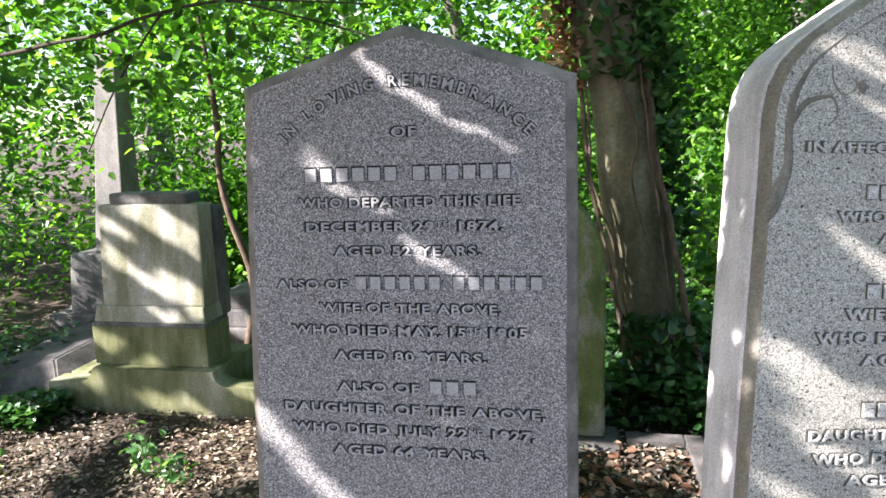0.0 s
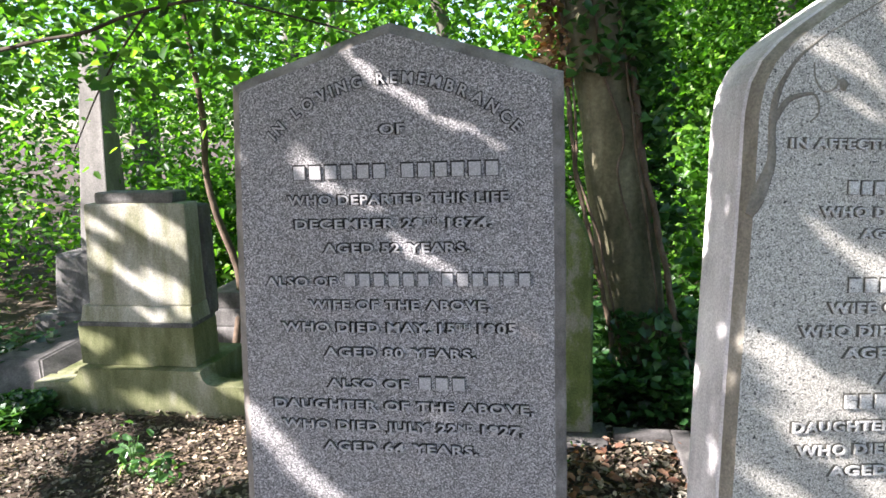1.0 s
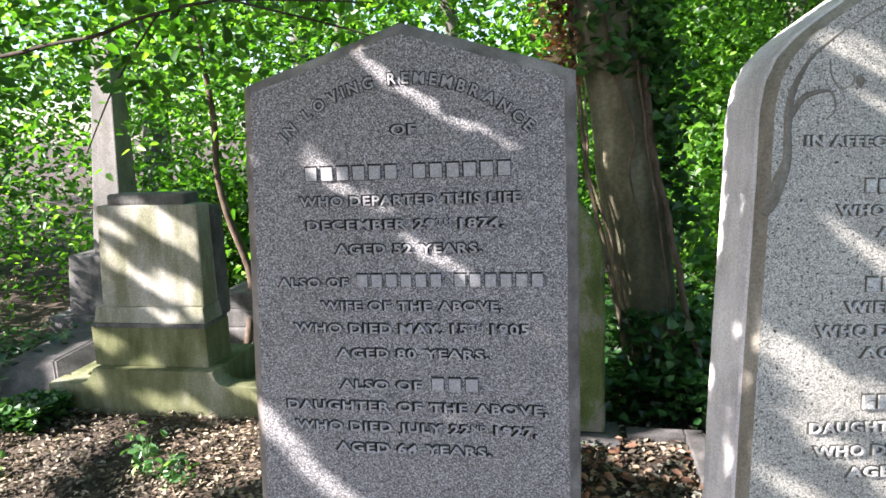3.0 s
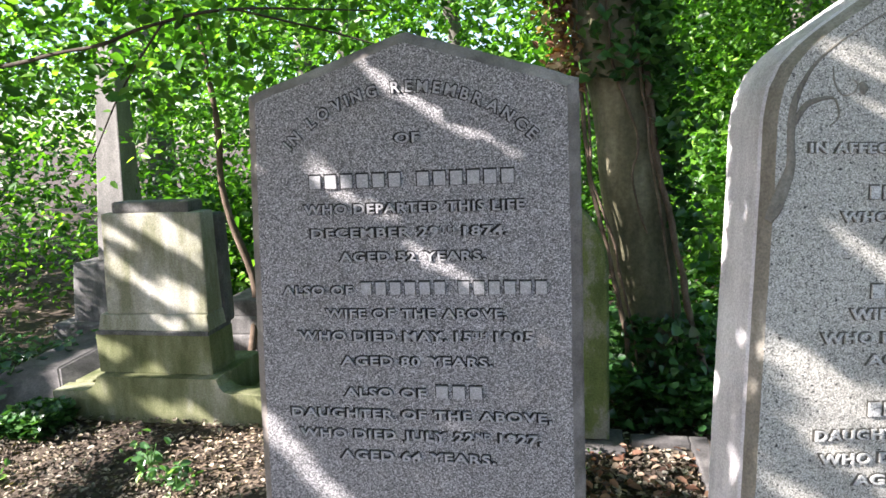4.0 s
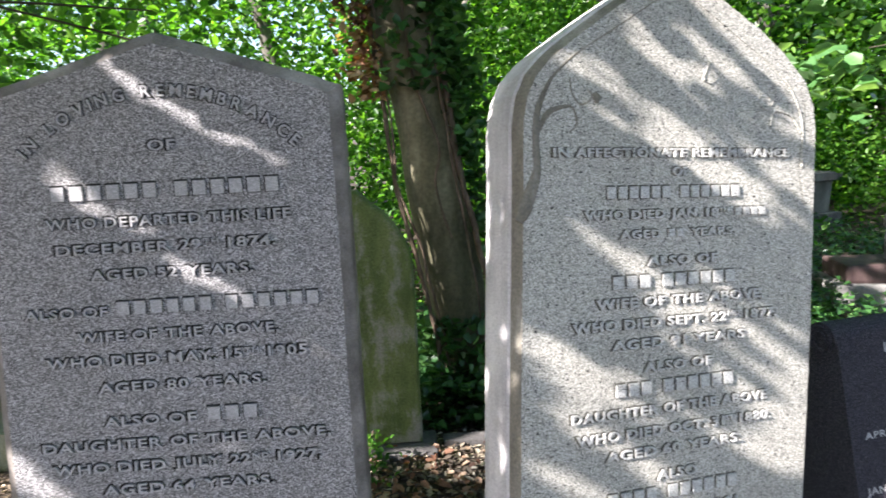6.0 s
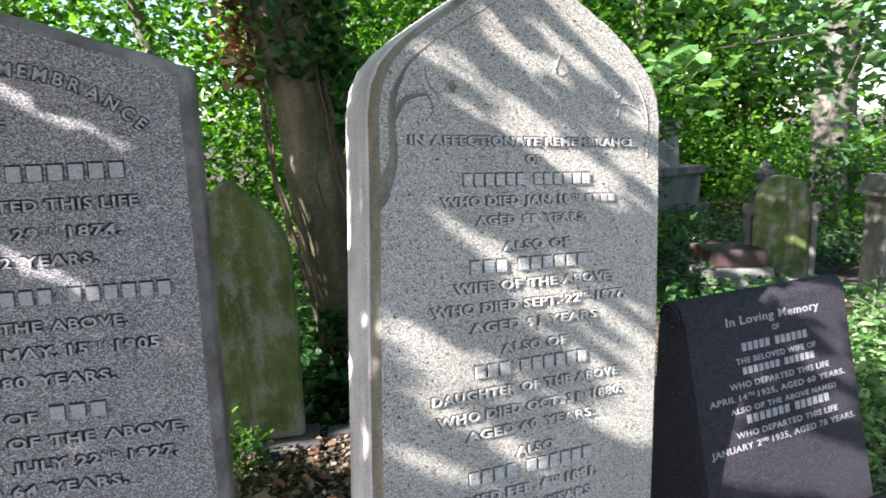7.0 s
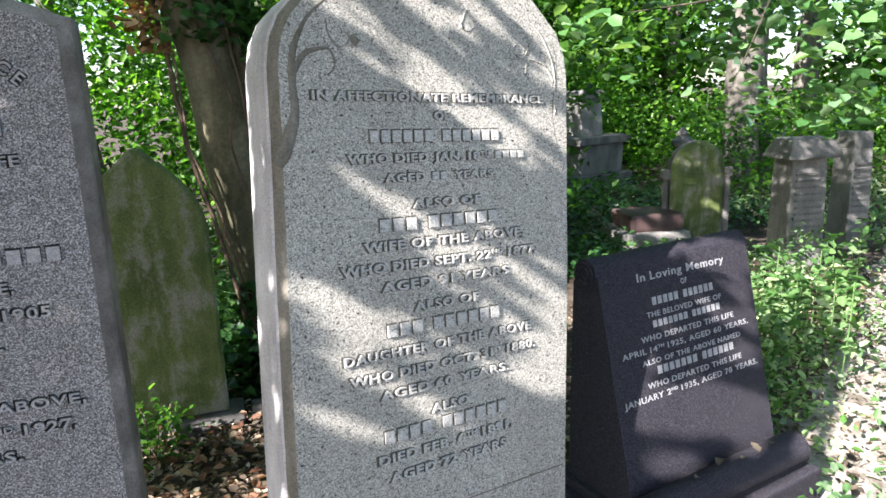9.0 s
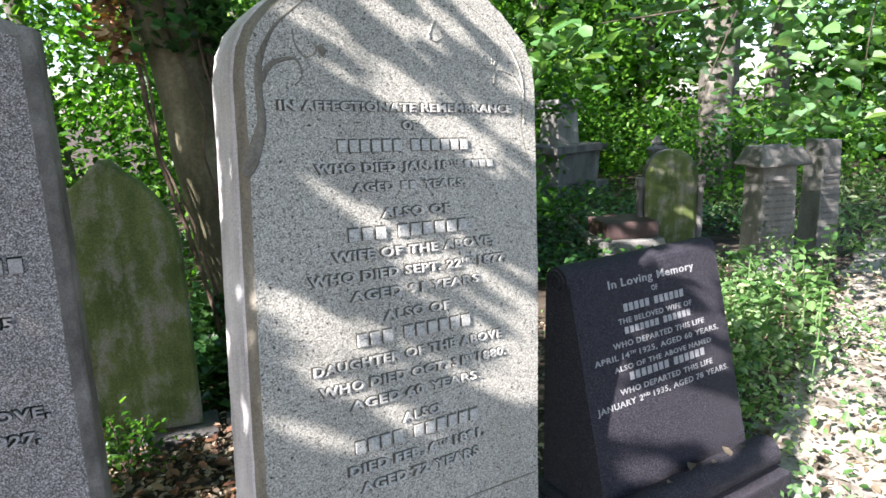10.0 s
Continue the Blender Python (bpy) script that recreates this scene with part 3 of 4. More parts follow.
for text, u0, u1, v, cap in (
        ("In Loving Memory", 0.20, 0.62, 0.735, 0.030), ("OF", 0.395, 0.425, 0.690, 0.020), ("~5 ~6", 0.25, 0.55, 0.632, 0.030), ("THE BELOVED WIFE OF", 0.22, 0.58, 0.588, 0.020),
        ("~7 ~6", 0.24, 0.57, 0.545, 0.026), ("WHO DEPARTED THIS LIFE", 0.18, 0.63, 0.498, 0.021), ("APRIL 14 ^TH 1925, AGED 60 YEARS.", 0.09, 0.70, 0.453, 0.021),
        ("ALSO OF THE ABOVE NAMED", 0.17, 0.65, 0.408, 0.019), ("~7 ~6", 0.23, 0.61, 0.362, 0.030), ("WHO DEPARTED THIS LIFE", 0.18, 0.64, 0.316, 0.021),
        ("JANUARY 2 ^ND 1935, AGED 78 YEARS.", 0.07, 0.72, 0.270, 0.022)):
    inscription(lettering, text, u0 * 1.06 - 0.042, u1 * 1.06 - 0.042, 0.315 + (v - 0.27) * 0.86, cap * 0.96, 0.0012, WHITE_PAINT)

# ---- the tall pedestal monument on its kerbed plot ----
pedestal = thing("pedestal_monument", pose(-2.11, 3.35, 0), "squat sandstone pedestal monument, mossy, on a stepped base", "monument")
def leaning(bm):
    """The pedestal's stones lean a little to one side."""
    for v in bm.verts:
        v.co.x += (v.co.z - 0.55) * 0.03
    return bm


part("shaft", leaning(worn(block(-0.333, 0.313, 0.10, 0.27, 0.60, 1.190, bevel=0.014, taper=0.012), 0.004, 5, 2)), SAND, pedestal)
part("shaft_foot", leaning(worn(block(-0.385, 0.325, 0.075, 0.33, 0.508, 0.602, bevel=0.008, taper=0.014), 0.003, 5, 1)), SAND, pedestal)
part("plinth", worn(block(-0.402, 0.328, 0.07, 0.34, 0.252, 0.487, bevel=0.008), 0.003, 5, 2), MOSSY, pedestal)
part("moulding", block(-0.392, 0.326, 0.060, 0.335, 0.485, 0.510, bevel=0.008), DARK_SAND, pedestal)
part("cap_block", worn(block(-0.238, 0.245, 0.12, 0.29, 1.186, 1.252, bevel=0.02), 0.006, 7, 1), DARK_SAND, pedestal)
part("back_block", worn(block(0.10, 0.335, 0.272, 0.38, 0.50, 1.165, bevel=0.03), 0.006, 7, 1), DARK_SAND, pedestal)
cove = [(-0.68, 0.0), (0.66, 0.0), (0.66, 0.188), (0.47, 0.188), (0.425, 0.196), (0.395, 0.225), (0.382, 0.272), (-0.37, 0.272), (-0.385, 0.235), (-0.415, 0.20), (-0.46, 0.182), (-0.68, 0.175)]
bm = bmesh.new()
ra, rb = ([bm.verts.new((u, y, v - 0.02)) for u, v in cove] for y in (0.0, 0.14))
for i in range(len(cove)):
    j = (i + 1) % len(cove)
    bm.faces.new((ra[i], ra[j], rb[j], rb[i]))
bm.faces.new(ra), bm.faces.new(rb)
part("front_kerb", bm, MOSSY, pedestal)
part("base", block(-0.42, 0.40, 0.143, 0.52, -0.03, 0.255, bevel=0.01), MOSSY, pedestal)
for x in (-0.64, 0.54):
    part("side_kerb", worn(block(x, x + 0.12, 0.143, 1.5, -0.03, 0.17, bevel=0.01), 0.003, 5), MOSSY, pedestal)

# ---- the obelisk, the coped slab and the stepped base further back ----
obelisk = thing("obelisk", pose(-3.52, 5.0, 0), "grey-brown stone obelisk on a square pedestal", "obelisk")
bm = worn(block(-0.15, 0.13, 0.0, 0.28, 0.62, 2.4, taper=0.06, bevel=0.01), 0.004, 4, 1)
for v in bm.verts:
    v.co.x += (v.co.z - 0.62) * 0.06
part("shaft", bm, BUFF, obelisk)
part("pedestal", worn(block(-0.37, 0.24, -0.10, 0.44, 0.12, 0.62, taper=0.03, bevel=0.02), 0.004, 4, 1), DARK_SAND, obelisk)
part("base", block(-0.50, 0.34, -0.20, 0.54, -0.05, 0.125, bevel=0.012), DARK_SAND, obelisk)
coped = thing("coped_stone", pose(-3.10, 3.55, 0, 0, 0, 5), "low coped grave slab of dark grey stone", "grave slab")
bm = bmesh.new()
ends = [[bm.verts.new((x, y, z)) for x, z in ((-0.36, -0.03), (0.36, -0.03), (0.36, 0.10), (0.16, 0.205), (-0.16, 0.205), (-0.36, 0.10))] for y in (-0.25, 1.5)]
for v in ends[0][3:5]:
    v.co.y += 0.28
for i in range(6):
    bm.faces.new((ends[0][i], ends[0][(i + 1) % 6], ends[1][(i + 1) % 6], ends[1][i]))
bm.faces.new(ends[0]), bm.faces.new(ends[1])
bmesh.ops.bevel(bm, geom=bm.edges[:], offset=0.012, segments=2, affect="EDGES")
part("slab", bm, KERB, coped)
stepped = thing("stepped_monument", pose(-2.02, 4.45, 0), "small stepped stone monument base, dark and worn", "monument")
for x0, x1, z0, z1 in ((-0.34, 0.26, -0.04, 0.20), (-0.26, 0.18, 0.198, 0.33), (-0.20, 0.12, 0.328, 0.45)):
    part("step", worn(block(x0, x1, x0 * 0.3, 0.5 - z1 * 0.3, z0, z1, bevel=0.015), 0.005, 5), DARK_SAND, stepped)

# ---- stones in the clearing ----
small = thing("headstone", pose(4.745, 5.4, 0, 0, 0, -14), "green mossy round-topped headstone with a dark rim", "headstone")
arc = [(0.26 * math.cos(a), 0.74 + 0.26 * math.sin(a)) for a in np.linspace(0.0, math.pi, 13)]
part("slab", slab([(-0.26, -0.05), (0.26, -0.05)] + arc, 0.12, 0.045, 0.03), [ALGAE, ALGAE, DARK_SAND], small)
part("base", worn(block(-0.38, 0.38, -0.08, 0.2, -0.06, 0.06, bevel=0.01), 0.005, 6), DARK_SAND, small)
for k in range(8):
    part("inscription", block(-0.16, 0.16, -0.003, 0.004, 0.70 - k * 0.06, 0.718 - k * 0.06), ALGAE, small)
for x in (-0.30, 0.30):
    part("side_shaft", tube(bmesh.new(), [(x, 0.06, 0.05), (x, 0.06, 0.62), (x, 0.06, 0.66), (x, 0.06, 0.74)], [0.035, 0.035, 0.055, 0.045], 8), DARK_SAND, small)
ledger = thing("grave_block", pose(4.20, 5.3, 0, 0, 0, -10), "red granite grave block on a sandstone plinth", "grave block")
part("block", block(-0.22, 0.30, 0.0, 0.5, 0.20, 0.36, bevel=0.03), RED, ledger)
part("plinth", block(-0.36, 0.38, -0.1, 0.6, -0.05, 0.202, bevel=0.015, taper=0.05), BUFF, ledger)
for x, y, w, h, g in ((5.03, 4.38, 0.175, 0.90, 1.0), (5.95, 4.70, 0.115, 0.90, 0.6)):
    pier = thing("pillar_headstone", pose(x, y, 0, 0, 0, -8), "buff stone pillar headstone with a sloping cap" if g == 1 else "narrow buff stone pillar headstone with a square head", "headstone")
    part("shaft", worn(block(-w, w, 0, 0.28, -0.05, h, bevel=0.008, taper=0.02), 0.004, 5), BUFF, pier)
    if g == 1:
        part("cap", worn(block(-w - 0.075, w + 0.075, -0.07, 0.31, h - 0.002, h + 0.16, bevel=0.02, taper=0.07), 0.006, 5), DARK_SAND, pier)
    else:
        part("cap", worn(block(-w * 0.8, w * 0.8, 0.02, 0.26, h - 0.002, h + 0.15, bevel=0.01), 0.006, 5), BUFF, pier)
    for k in range(9):
        part("inscription", block(-w * 0.72, w * 0.72, -0.003 + 0.001 * k, 0.012, h - 0.14 - k * 0.055, h - 0.12 - k * 0.055), DARK_SAND, pier)
chest = thing("chest_monument", pose(6.08, 9.3, 0, 0, 0, 20), "large dark stone chest monument with a pedestal and cap", "monument")
part("base", worn(block(-0.62, 0.66, 0, 1.0, -0.05, 0.22, bevel=0.02), 0.01, 4), DARK_SAND, chest)
part("chest", worn(block(-0.46, 0.50, 0.1, 0.9, 0.218, 0.68, bevel=0.02, taper=-0.02), 0.01, 4), BUFF, chest)
part("table", worn(block(-0.58, 0.62, 0.0, 1.0, 0.678, 0.80, bevel=0.02), 0.01, 4), DARK_SAND, chest)
part("pedestal", worn(block(-0.22, 0.27, 0.3, 0.7, 0.798, 1.36, bevel=0.01, taper=0.02), 0.01, 4), BUFF, chest)
part("cap", worn(block(-0.28, 0.33, 0.24, 0.76, 1.358, 1.50, bevel=0.03, taper=0.06), 0.01, 4), DARK_SAND, chest)
finial = thing("urn_monument", pose(5.84, 7.0, -0.22), "dark stone pillar with a small urn", "monument")
part("pillar", block(-0.14, 0.14, 0, 0.28, -0.05, 0.85, bevel=0.02, taper=0.02), DARK_SAND, finial)
prof = [(0.03, 0.85), (0.10, 0.88), (0.05, 0.93), (0.12, 1.02), (0.13, 1.08), (0.06, 1.13), (0.07, 1.16), (0.015, 1.24)]
part("urn", tube(bmesh.new(), [(0, 0.14, z) for _, z in prof], [r for r, _ in prof], 12), DARK_SAND, finial)


# ---- trees ----
def trunk_mesh(pts, radii, seg=18, rough=0.35, steps=6):
    line = spline(pts, steps)
    t = np.linspace(0, len(radii) - 1, len(line))
    return tube(bmesh.new(), line, np.interp(t, range(len(radii)), radii), seg, rough, 3.0)


old = thing("tree", pose(0.75, 3.85, 0), "leaning old tree with a smooth grey-brown trunk hung with ivy", "tree")
part("trunk", trunk_mesh([(0.03, 0, -0.1), (-0.016, 0, 0.19), (-0.069, 0, 0.525), (-0.173, 0, 1.19), (-0.262, 0, 1.81), (-0.334, 0, 2.19), (-0.5, 0.1, 3.2), (-0.6, 0.2, 5.0)],
                         [0.21, 0.155, 0.160, 0.168, 0.160, 0.178, 0.15, 0.10], 28, 0.13, 8), TRUNK, old, smooth=True)
for pts, r in (([(-0.20, -0.20, 0.25), (-0.257, -0.17, 0.634), (-0.328, -0.16, 0.944), (-0.393, -0.15, 1.217), (-0.437, -0.13, 1.541), (-0.466, -0.12, 1.83), (-0.53, -0.1, 2.4)], 0.014),
               ([(-0.16, -0.21, 0.3), (-0.235, -0.18, 0.70), (-0.30, -0.17, 1.0), (-0.40, -0.16, 1.3), (-0.415, -0.14, 1.6), (-0.49, -0.12, 2.3)], 0.008),
               ([(0.26, -0.10, -0.03), (0.213, -0.13, 0.2), (0.13, -0.13, 0.45), (0.085, -0.13, 0.70), (0.034, -0.13, 0.935), (-0.03, -0.14, 1.206), (-0.077, -0.14, 1.441), (-0.14, -0.15, 1.9)], 0.019),
               ([(0.05, -0.17, 0.1), (0.03, -0.18, 0.5), (-0.02, -0.17, 0.9), (-0.10, -0.18, 1.4), (-0.2, -0.18, 2.1)], 0.007),
               ([(-0.12, -0.18, 1.0), (-0.2, -0.19, 1.3), (-0.17, -0.18, 1.5), (-0.3, -0.18, 1.9), (-0.33, -0.2, 2.3)], 0.007)):
    line = spline(pts, 7)
    part("ivy_stem", tube(bmesh.new(), [p + noise.noise_vector(p * 6) * 0.012 for p in line], [r] * len(line), 6, 0.5, 20), VINE_BARK, old, smooth=True)
for pts, r in (([(-0.5, 0.1, 3.2), (-1.2, 0.2, 3.9), (-2.2, 0.1, 4.5)], (0.09, 0.06, 0.02)), ([(-0.4, 0.1, 2.9), (0.4, 0.4, 3.7), (1.4, 0.6, 4.4)], (0.09, 0.06, 0.02)), ([(-0.55, 0.2, 4.2), (-0.4, 0.9, 5.0), (-0.2, 1.6, 5.8)], (0.07, 0.05, 0.02))):
    part("limb", trunk_mesh(pts, r, 8, 0.3, 4), BARK, old, smooth=True)


def near_trunk(n, z0, z1, side):
    """Points round the leaning trunk of the old tree."""
    z = rng.uniform(z0, z1, n)
    a = rng.uniform(*side, n)
    r = 0.18 + np.abs(rng.normal(size=n)) * 0.09
    return np.stack([0.02 - 0.158 * z + np.cos(a) * r, np.sin(a) * r, z], 1)


part("ivy", leaf_mesh("ivy", np.concatenate([near_trunk(420, 1.78, 2.6, (-2.2, 0.3)), near_trunk(900, 1.45, 2.6, (-0.9, 0.8)), near_trunk(160, 0.9, 1.5, (-0.5, 0.6)), near_trunk(60, 0.2, 1.0, (-0.4, 0.5)), near_trunk(700, 0.0, 0.55, (-3.1, 0.2))]), 0.058, 0.95, lobed=True), IVY, old, "dark ivy leaves")
part("dead_ivy", leaf_mesh("dead_ivy", near_trunk(420, 1.75, 2.6, (-2.9, -2.2)) - np.array([0.05, 0.0, 0.0]), 0.05, 0.7), DEAD, old, "brown dead ivy leaves")
crown = clumps([(-3.0, 2.0, -1.0, 2.4, 3.2, 5.5, 1.0)], 4200, 0.25, 30)
part("crown", leaf_mesh("crown", crown, 0.085), LEAF, old)

sapling = thing("sapling", pose(-2.1, 4.5, 0), "thin bare-stemmed sapling with pale red-brown bark", "tree")
part("trunk", trunk_mesh([(0.12, -0.3, -0.05), (0.08, 0, 0.5), (-0.06, 0, 1.0), (-0.11, 0, 1.32), (-0.10, 0, 1.72), (-0.2, 0, 2.6)], [0.035, 0.03, 0.026, 0.024, 0.022, 0.015], 8, 0.3, 5), VINE_BARK, sapling, smooth=True)
part("crown", leaf_mesh("crown", clumps([(-0.9, 0.9, -0.5, 0.8, 1.5, 3.0, 1.0)], 1500, 0.16, 12), 0.07), LEAF, sapling)

woods = []
for x, y, r, lean in ((8.27, 9.0, 0.28, 0.03), (9.3, 9.6, 0.12, -0.05), (-6.0, 9.5, 0.22, 0.05), (-2.9, 8.6, 0.12, 0.1), (-0.6, 7.6, 0.10, -0.12), (2.6, 9.0, 0.16, 0.08), (4.2, 12.5, 0.2, -0.04),
                      (7.0, 13.0, 0.18, 0.05), (11.5, 11.0, 0.25, 0.02), (12.5, 7.0, 0.22, -0.05), (10.2, 13.5, 0.2, 0.0), (-9.0, 7.5, 0.25, 0.0), (1.0, 12.0, 0.2, 0.06), (-4.4, 12.0, 0.22, 0.0)):
    tree = thing("tree", pose(x, y, 0), "woodland tree with a bare grey trunk and leafy crown", "tree", "woodland trees")
    part("trunk", trunk_mesh([(0, 0, -0.1), (lean * 1, 0, 0.6), (lean * 2.5, 0.05, 2), (lean * 5, -0.1, 4), (lean * 9, 0.1, 7.5)], [r * 1.25, r, r * 0.92, r * 0.8, r * 0.4], 12, 0.25, 5), BARK, tree, smooth=True)
    part("limb", trunk_mesh([(lean * 4, 0, 3.0), (0.7, -0.3, 3.9), (1.6, -0.5, 4.3)], (r * 0.4, r * 0.3, 0.02), 8, 0.3, 4), BARK, tree, smooth=True)
    if x < 10:
        part("crown", leaf_mesh("crown", clumps([(-2.0, 2.0, -1.6, 1.8, 2.6, 7.5, 1.0)], 900 if -1 < x < 3 else 2400 if x < 0 else 3800, 0.32, 26), 0.13), LEAF, tree)


# ---- the crown overhead that throws the dappled shade ----
def on_plane(p, m):
    """Where the sun's light past the points p meets the face of a stone with the pose m, as x and z on it."""
    inv = np.array(m.inverted())
    q = p @ inv[:3, :3].T + inv[:3, 3]
    d = inv[:3, :3] @ np.array(SUN)
    q = q - q[:, 1:2] / d[1] * d
    return q[:, 0], q[:, 2]


def twigs(u, v, fine=24.0):
    """Thin streaks along the slant of the light, where twigs cross the gaps."""
    return np.array([noise.noise(Vector((a * 1.6 - b * 1.2, (a * 0.55 + b * 0.83) * fine, 7.0))) for a, b in zip(u, v)]) > 0.27


def in_gaps(u, v, gaps, ease=0.030):
    hit = np.zeros(len(u), bool)
    for u0, v0, u1, v1, w in gaps:
        du, dv = u1 - u0, v1 - v0
        t = np.clip(((u - u0) * du + (v - v0) * dv) / (du * du + dv * dv), 0, 1)
        hit |= np.hypot(u - u0 - t * du, v - v0 - t * dv) < w + ease
    return hit


n = 215000
goal = rng.uniform((-4.9, 0.9, -0.1), (2.9, 4.6, 2.5), (n, 3))
at = goal + np.array(SUN) / SUN.z * ((np.where(goal[:, 1:2] > 2.9, 3.15, np.where(goal[:, 0:1] < 0.42, 2.75, 2.15)) + rng.uniform(0.0, 0.9, (n, 1))) - goal[:, 2:3])
goal = rng.uniform((4.5, 3.4, 0.0), (9.0, 10.5, 1.4), (45000, 3))
at = np.concatenate([at, goal + np.array(SUN) / SUN.z * (rng.uniform(2.8, 4.6, (45000, 1)) - goal[:, 2:3])])
u, v = on_plane(at, M1)
face1 = (u > -0.6) & (u < 0.4) & (v > 0.3) & (v < 1.8)
drop = face1 & in_gaps(u + 0.012, v, ((-0.23, 1.69, -0.10, 1.58, 0.012), (-0.10, 1.575, 0.16, 1.43, 0.012), (-0.34, 1.44, -0.24, 1.36, 0.018), (-0.24, 1.36, -0.13, 1.29, 0.008), (-0.09, 1.23, 0.10, 1.13, 0.020),
                              (0.17, 1.045, 0.31, 0.96, 0.014), (-0.49, 1.45, -0.36, 1.36, 0.002), (-0.53, 0.84, -0.26, 0.55, 0.028), (-0.52, 1.0, -0.40, 0.90, -0.006)), 0.010)
u, v = on_plane(at, M2)
v = v - V2
face2 = (u > -0.5) & (u < 0.9) & (v > -1.3) & (v < 0.55)
drop |= face2 & in_gaps(u, v, ((-0.05, -0.36, 0.2, -0.50, 0.022), (0.2, -0.50, 0.60, -0.69, -0.004), (0.03, -0.50, 0.40, -0.76, -0.004), (0.13, -0.15, 0.36, -0.29, 0.008), (0.36, -0.29, 0.80, -0.55, 0.016),
                              (0.10, 0.24, 0.3, 0.11, 0.016), (0.3, 0.11, 0.82, -0.21, 0.012), (0.5, 0.11, 0.82, -0.09, 0.004), (0.45, 0.38, 0.74, 0.22, 0.075), (0.74, 0.22, 0.82, 0.02, 0.06),
                              (0.32, -0.36, 0.75, -0.66, -0.010), (0.45, -0.22, 0.82, -0.42, 0.004), (-0.05, -0.60, 0.20, -0.76, -0.012), (0.25, 0.30, 0.50, 0.16, 0.004),
                              (-0.22, 0.05, -0.20, 0.03, -0.006), (-0.28, -0.20, -0.24, -0.23, 0.0), (-0.30, -0.48, -0.22, -0.55, 0.0), (-0.14, -0.40, -0.10, -0.43, 0.0), (-0.2, -0.75, -0.16, -0.78, -0.004), *((-0.12 - 0.08 * (k % 4), 0.28 - 0.115 * k, -0.10 - 0.08 * (k % 4), 0.26 - 0.115 * k, -0.006) for k in range(12))), 0.040) & ~twigs(u, v)
u, v = on_plane(at, pose(0, 3.44, 0))
face3 = (u > -2.6) & (u < -1.6) & (v > 0) & (v < 1.3)
drop |= face3 & in_gaps(u, v, ((-2.44, 1.10, -1.74, 0.55, 0.045), (-2.25, 1.22, -1.74, 0.93, 0.05), (-2.44, 0.84, -1.95, 0.50, 0.015), (-2.52, 0.42, -2.1, 0.20, 0.04), (-2.2, 0.30, -1.9, 0.22, 0.03), (-2.44, 0.95, -2.0, 0.66, 0.01), (-2.6, 0.22, -2.3, 0.05, 0.03)), 0.035) & ~twigs(u, v, 12.0)
u, v = on_plane(at, MB @ Matrix.Translation((0, *face_point(0))) @ Matrix.Rotation(radians(-LEAN_B), 4, "X"))
face4 = (u > -0.1) & (u < 0.95) & (v > -0.2) & (v < 0.95)
on_tablet = in_gaps(u, v, ((0.48, 0.79, 0.76, 0.68, 0.05), (0.02, 0.34, 0.40, 0.20, 0.065), (0.36, 0.25, 0.76, 0.08, 0.075), (0.66, 0.62, 0.74, 0.46, 0.03), (0.50, 0.56, 0.74, 0.46, 0.01), (0.22, 0.55, 0.38, 0.48, -0.014),
                           (0.52, 0.40, 0.74, 0.33, 0.015), (0.1, 0.12, 0.3, 0.04, 0.02), (0.55, 0.02, 0.75, -0.06, 0.02)))
u, v = on_plane(at, pose(0, 3.22, 0))
face5 = (u > -0.25) & (u < 0.5) & (v > 0.0) & (v < 1.35)
u, v = on_plane(at, pose(0, 3.72, 0))
face6 = (u > 0.2) & (u < 1.0) & (v > 0.5) & (v < 2.5)
drop |= face6 & in_gaps(u, v, ((0.45, 1.16, 0.48, 1.00, 0.024), (0.50, 0.95, 0.53, 0.82, 0.022), (0.39, 1.44, 0.41, 1.32, 0.016), (0.55, 0.74, 0.565, 0.64, 0.016), (0.36, 2.1, 0.42, 2.02, -0.004), (0.33, 1.66, 0.34, 1.60, -0.004)))
flat = at - at[:, 2:3] / SUN.z * np.array(SUN)
side = np.array([noise.noise(Vector((x * 2.3, y * 2.3, 0.0))) for x, y, _ in flat])
side += 0.5 * np.array([noise.noise(Vector((x * 6.0, y * 6.0, 3.0))) for x, y, _ in flat])
drop |= face4 & on_tablet
drop |= ~face1 & ~face2 & ~face4 & ~face6 & (flat[:, 0] > 2.5) & (flat[:, 1] < np.where(flat[:, 0] < 4.9, 4.95, 4.5)) & (side > -0.9)
drop |= ~face1 & ~face2 & ~face3 & (flat[:, 0] < -2.6) & (side > 0.38)
hollow = (flat[:, 0] > 0.3) & (flat[:, 0] < 2.4) & (flat[:, 1] > 3.35) & (flat[:, 1] < 5.2)
among = (flat[:, 0] > -0.3) & (flat[:, 0] < 1.5) & (flat[:, 1] > 1.6) & (flat[:, 1] < 3.4)
open_ground = ~face1 & ~face2 & ~face3 & ~face4 & ~face5 & ~face6 & ((side > np.where(flat[:, 0] > 4.9, 0.6, np.where(flat[:, 0] < -2.6, 0.38, 0.12))) | ((flat[:, 0] < -0.7) & (flat[:, 0] > -2.75) & (side > -0.27)) | (among & (side > -0.26)) | (hollow & (side > -0.22)))
e = at - np.array((0.4, 0.0, 1.54))
heading = np.degrees(np.arctan2(e[:, 0], e[:, 1]))
rise = np.degrees(np.arctan2(e[:, 2], np.hypot(e[:, 0], e[:, 1])))
seen = (np.abs(heading - 4) < 66) & (rise < 16)
at = at[~drop & ~open_ground & ~seen & (at[:, 2] > 1.9)]
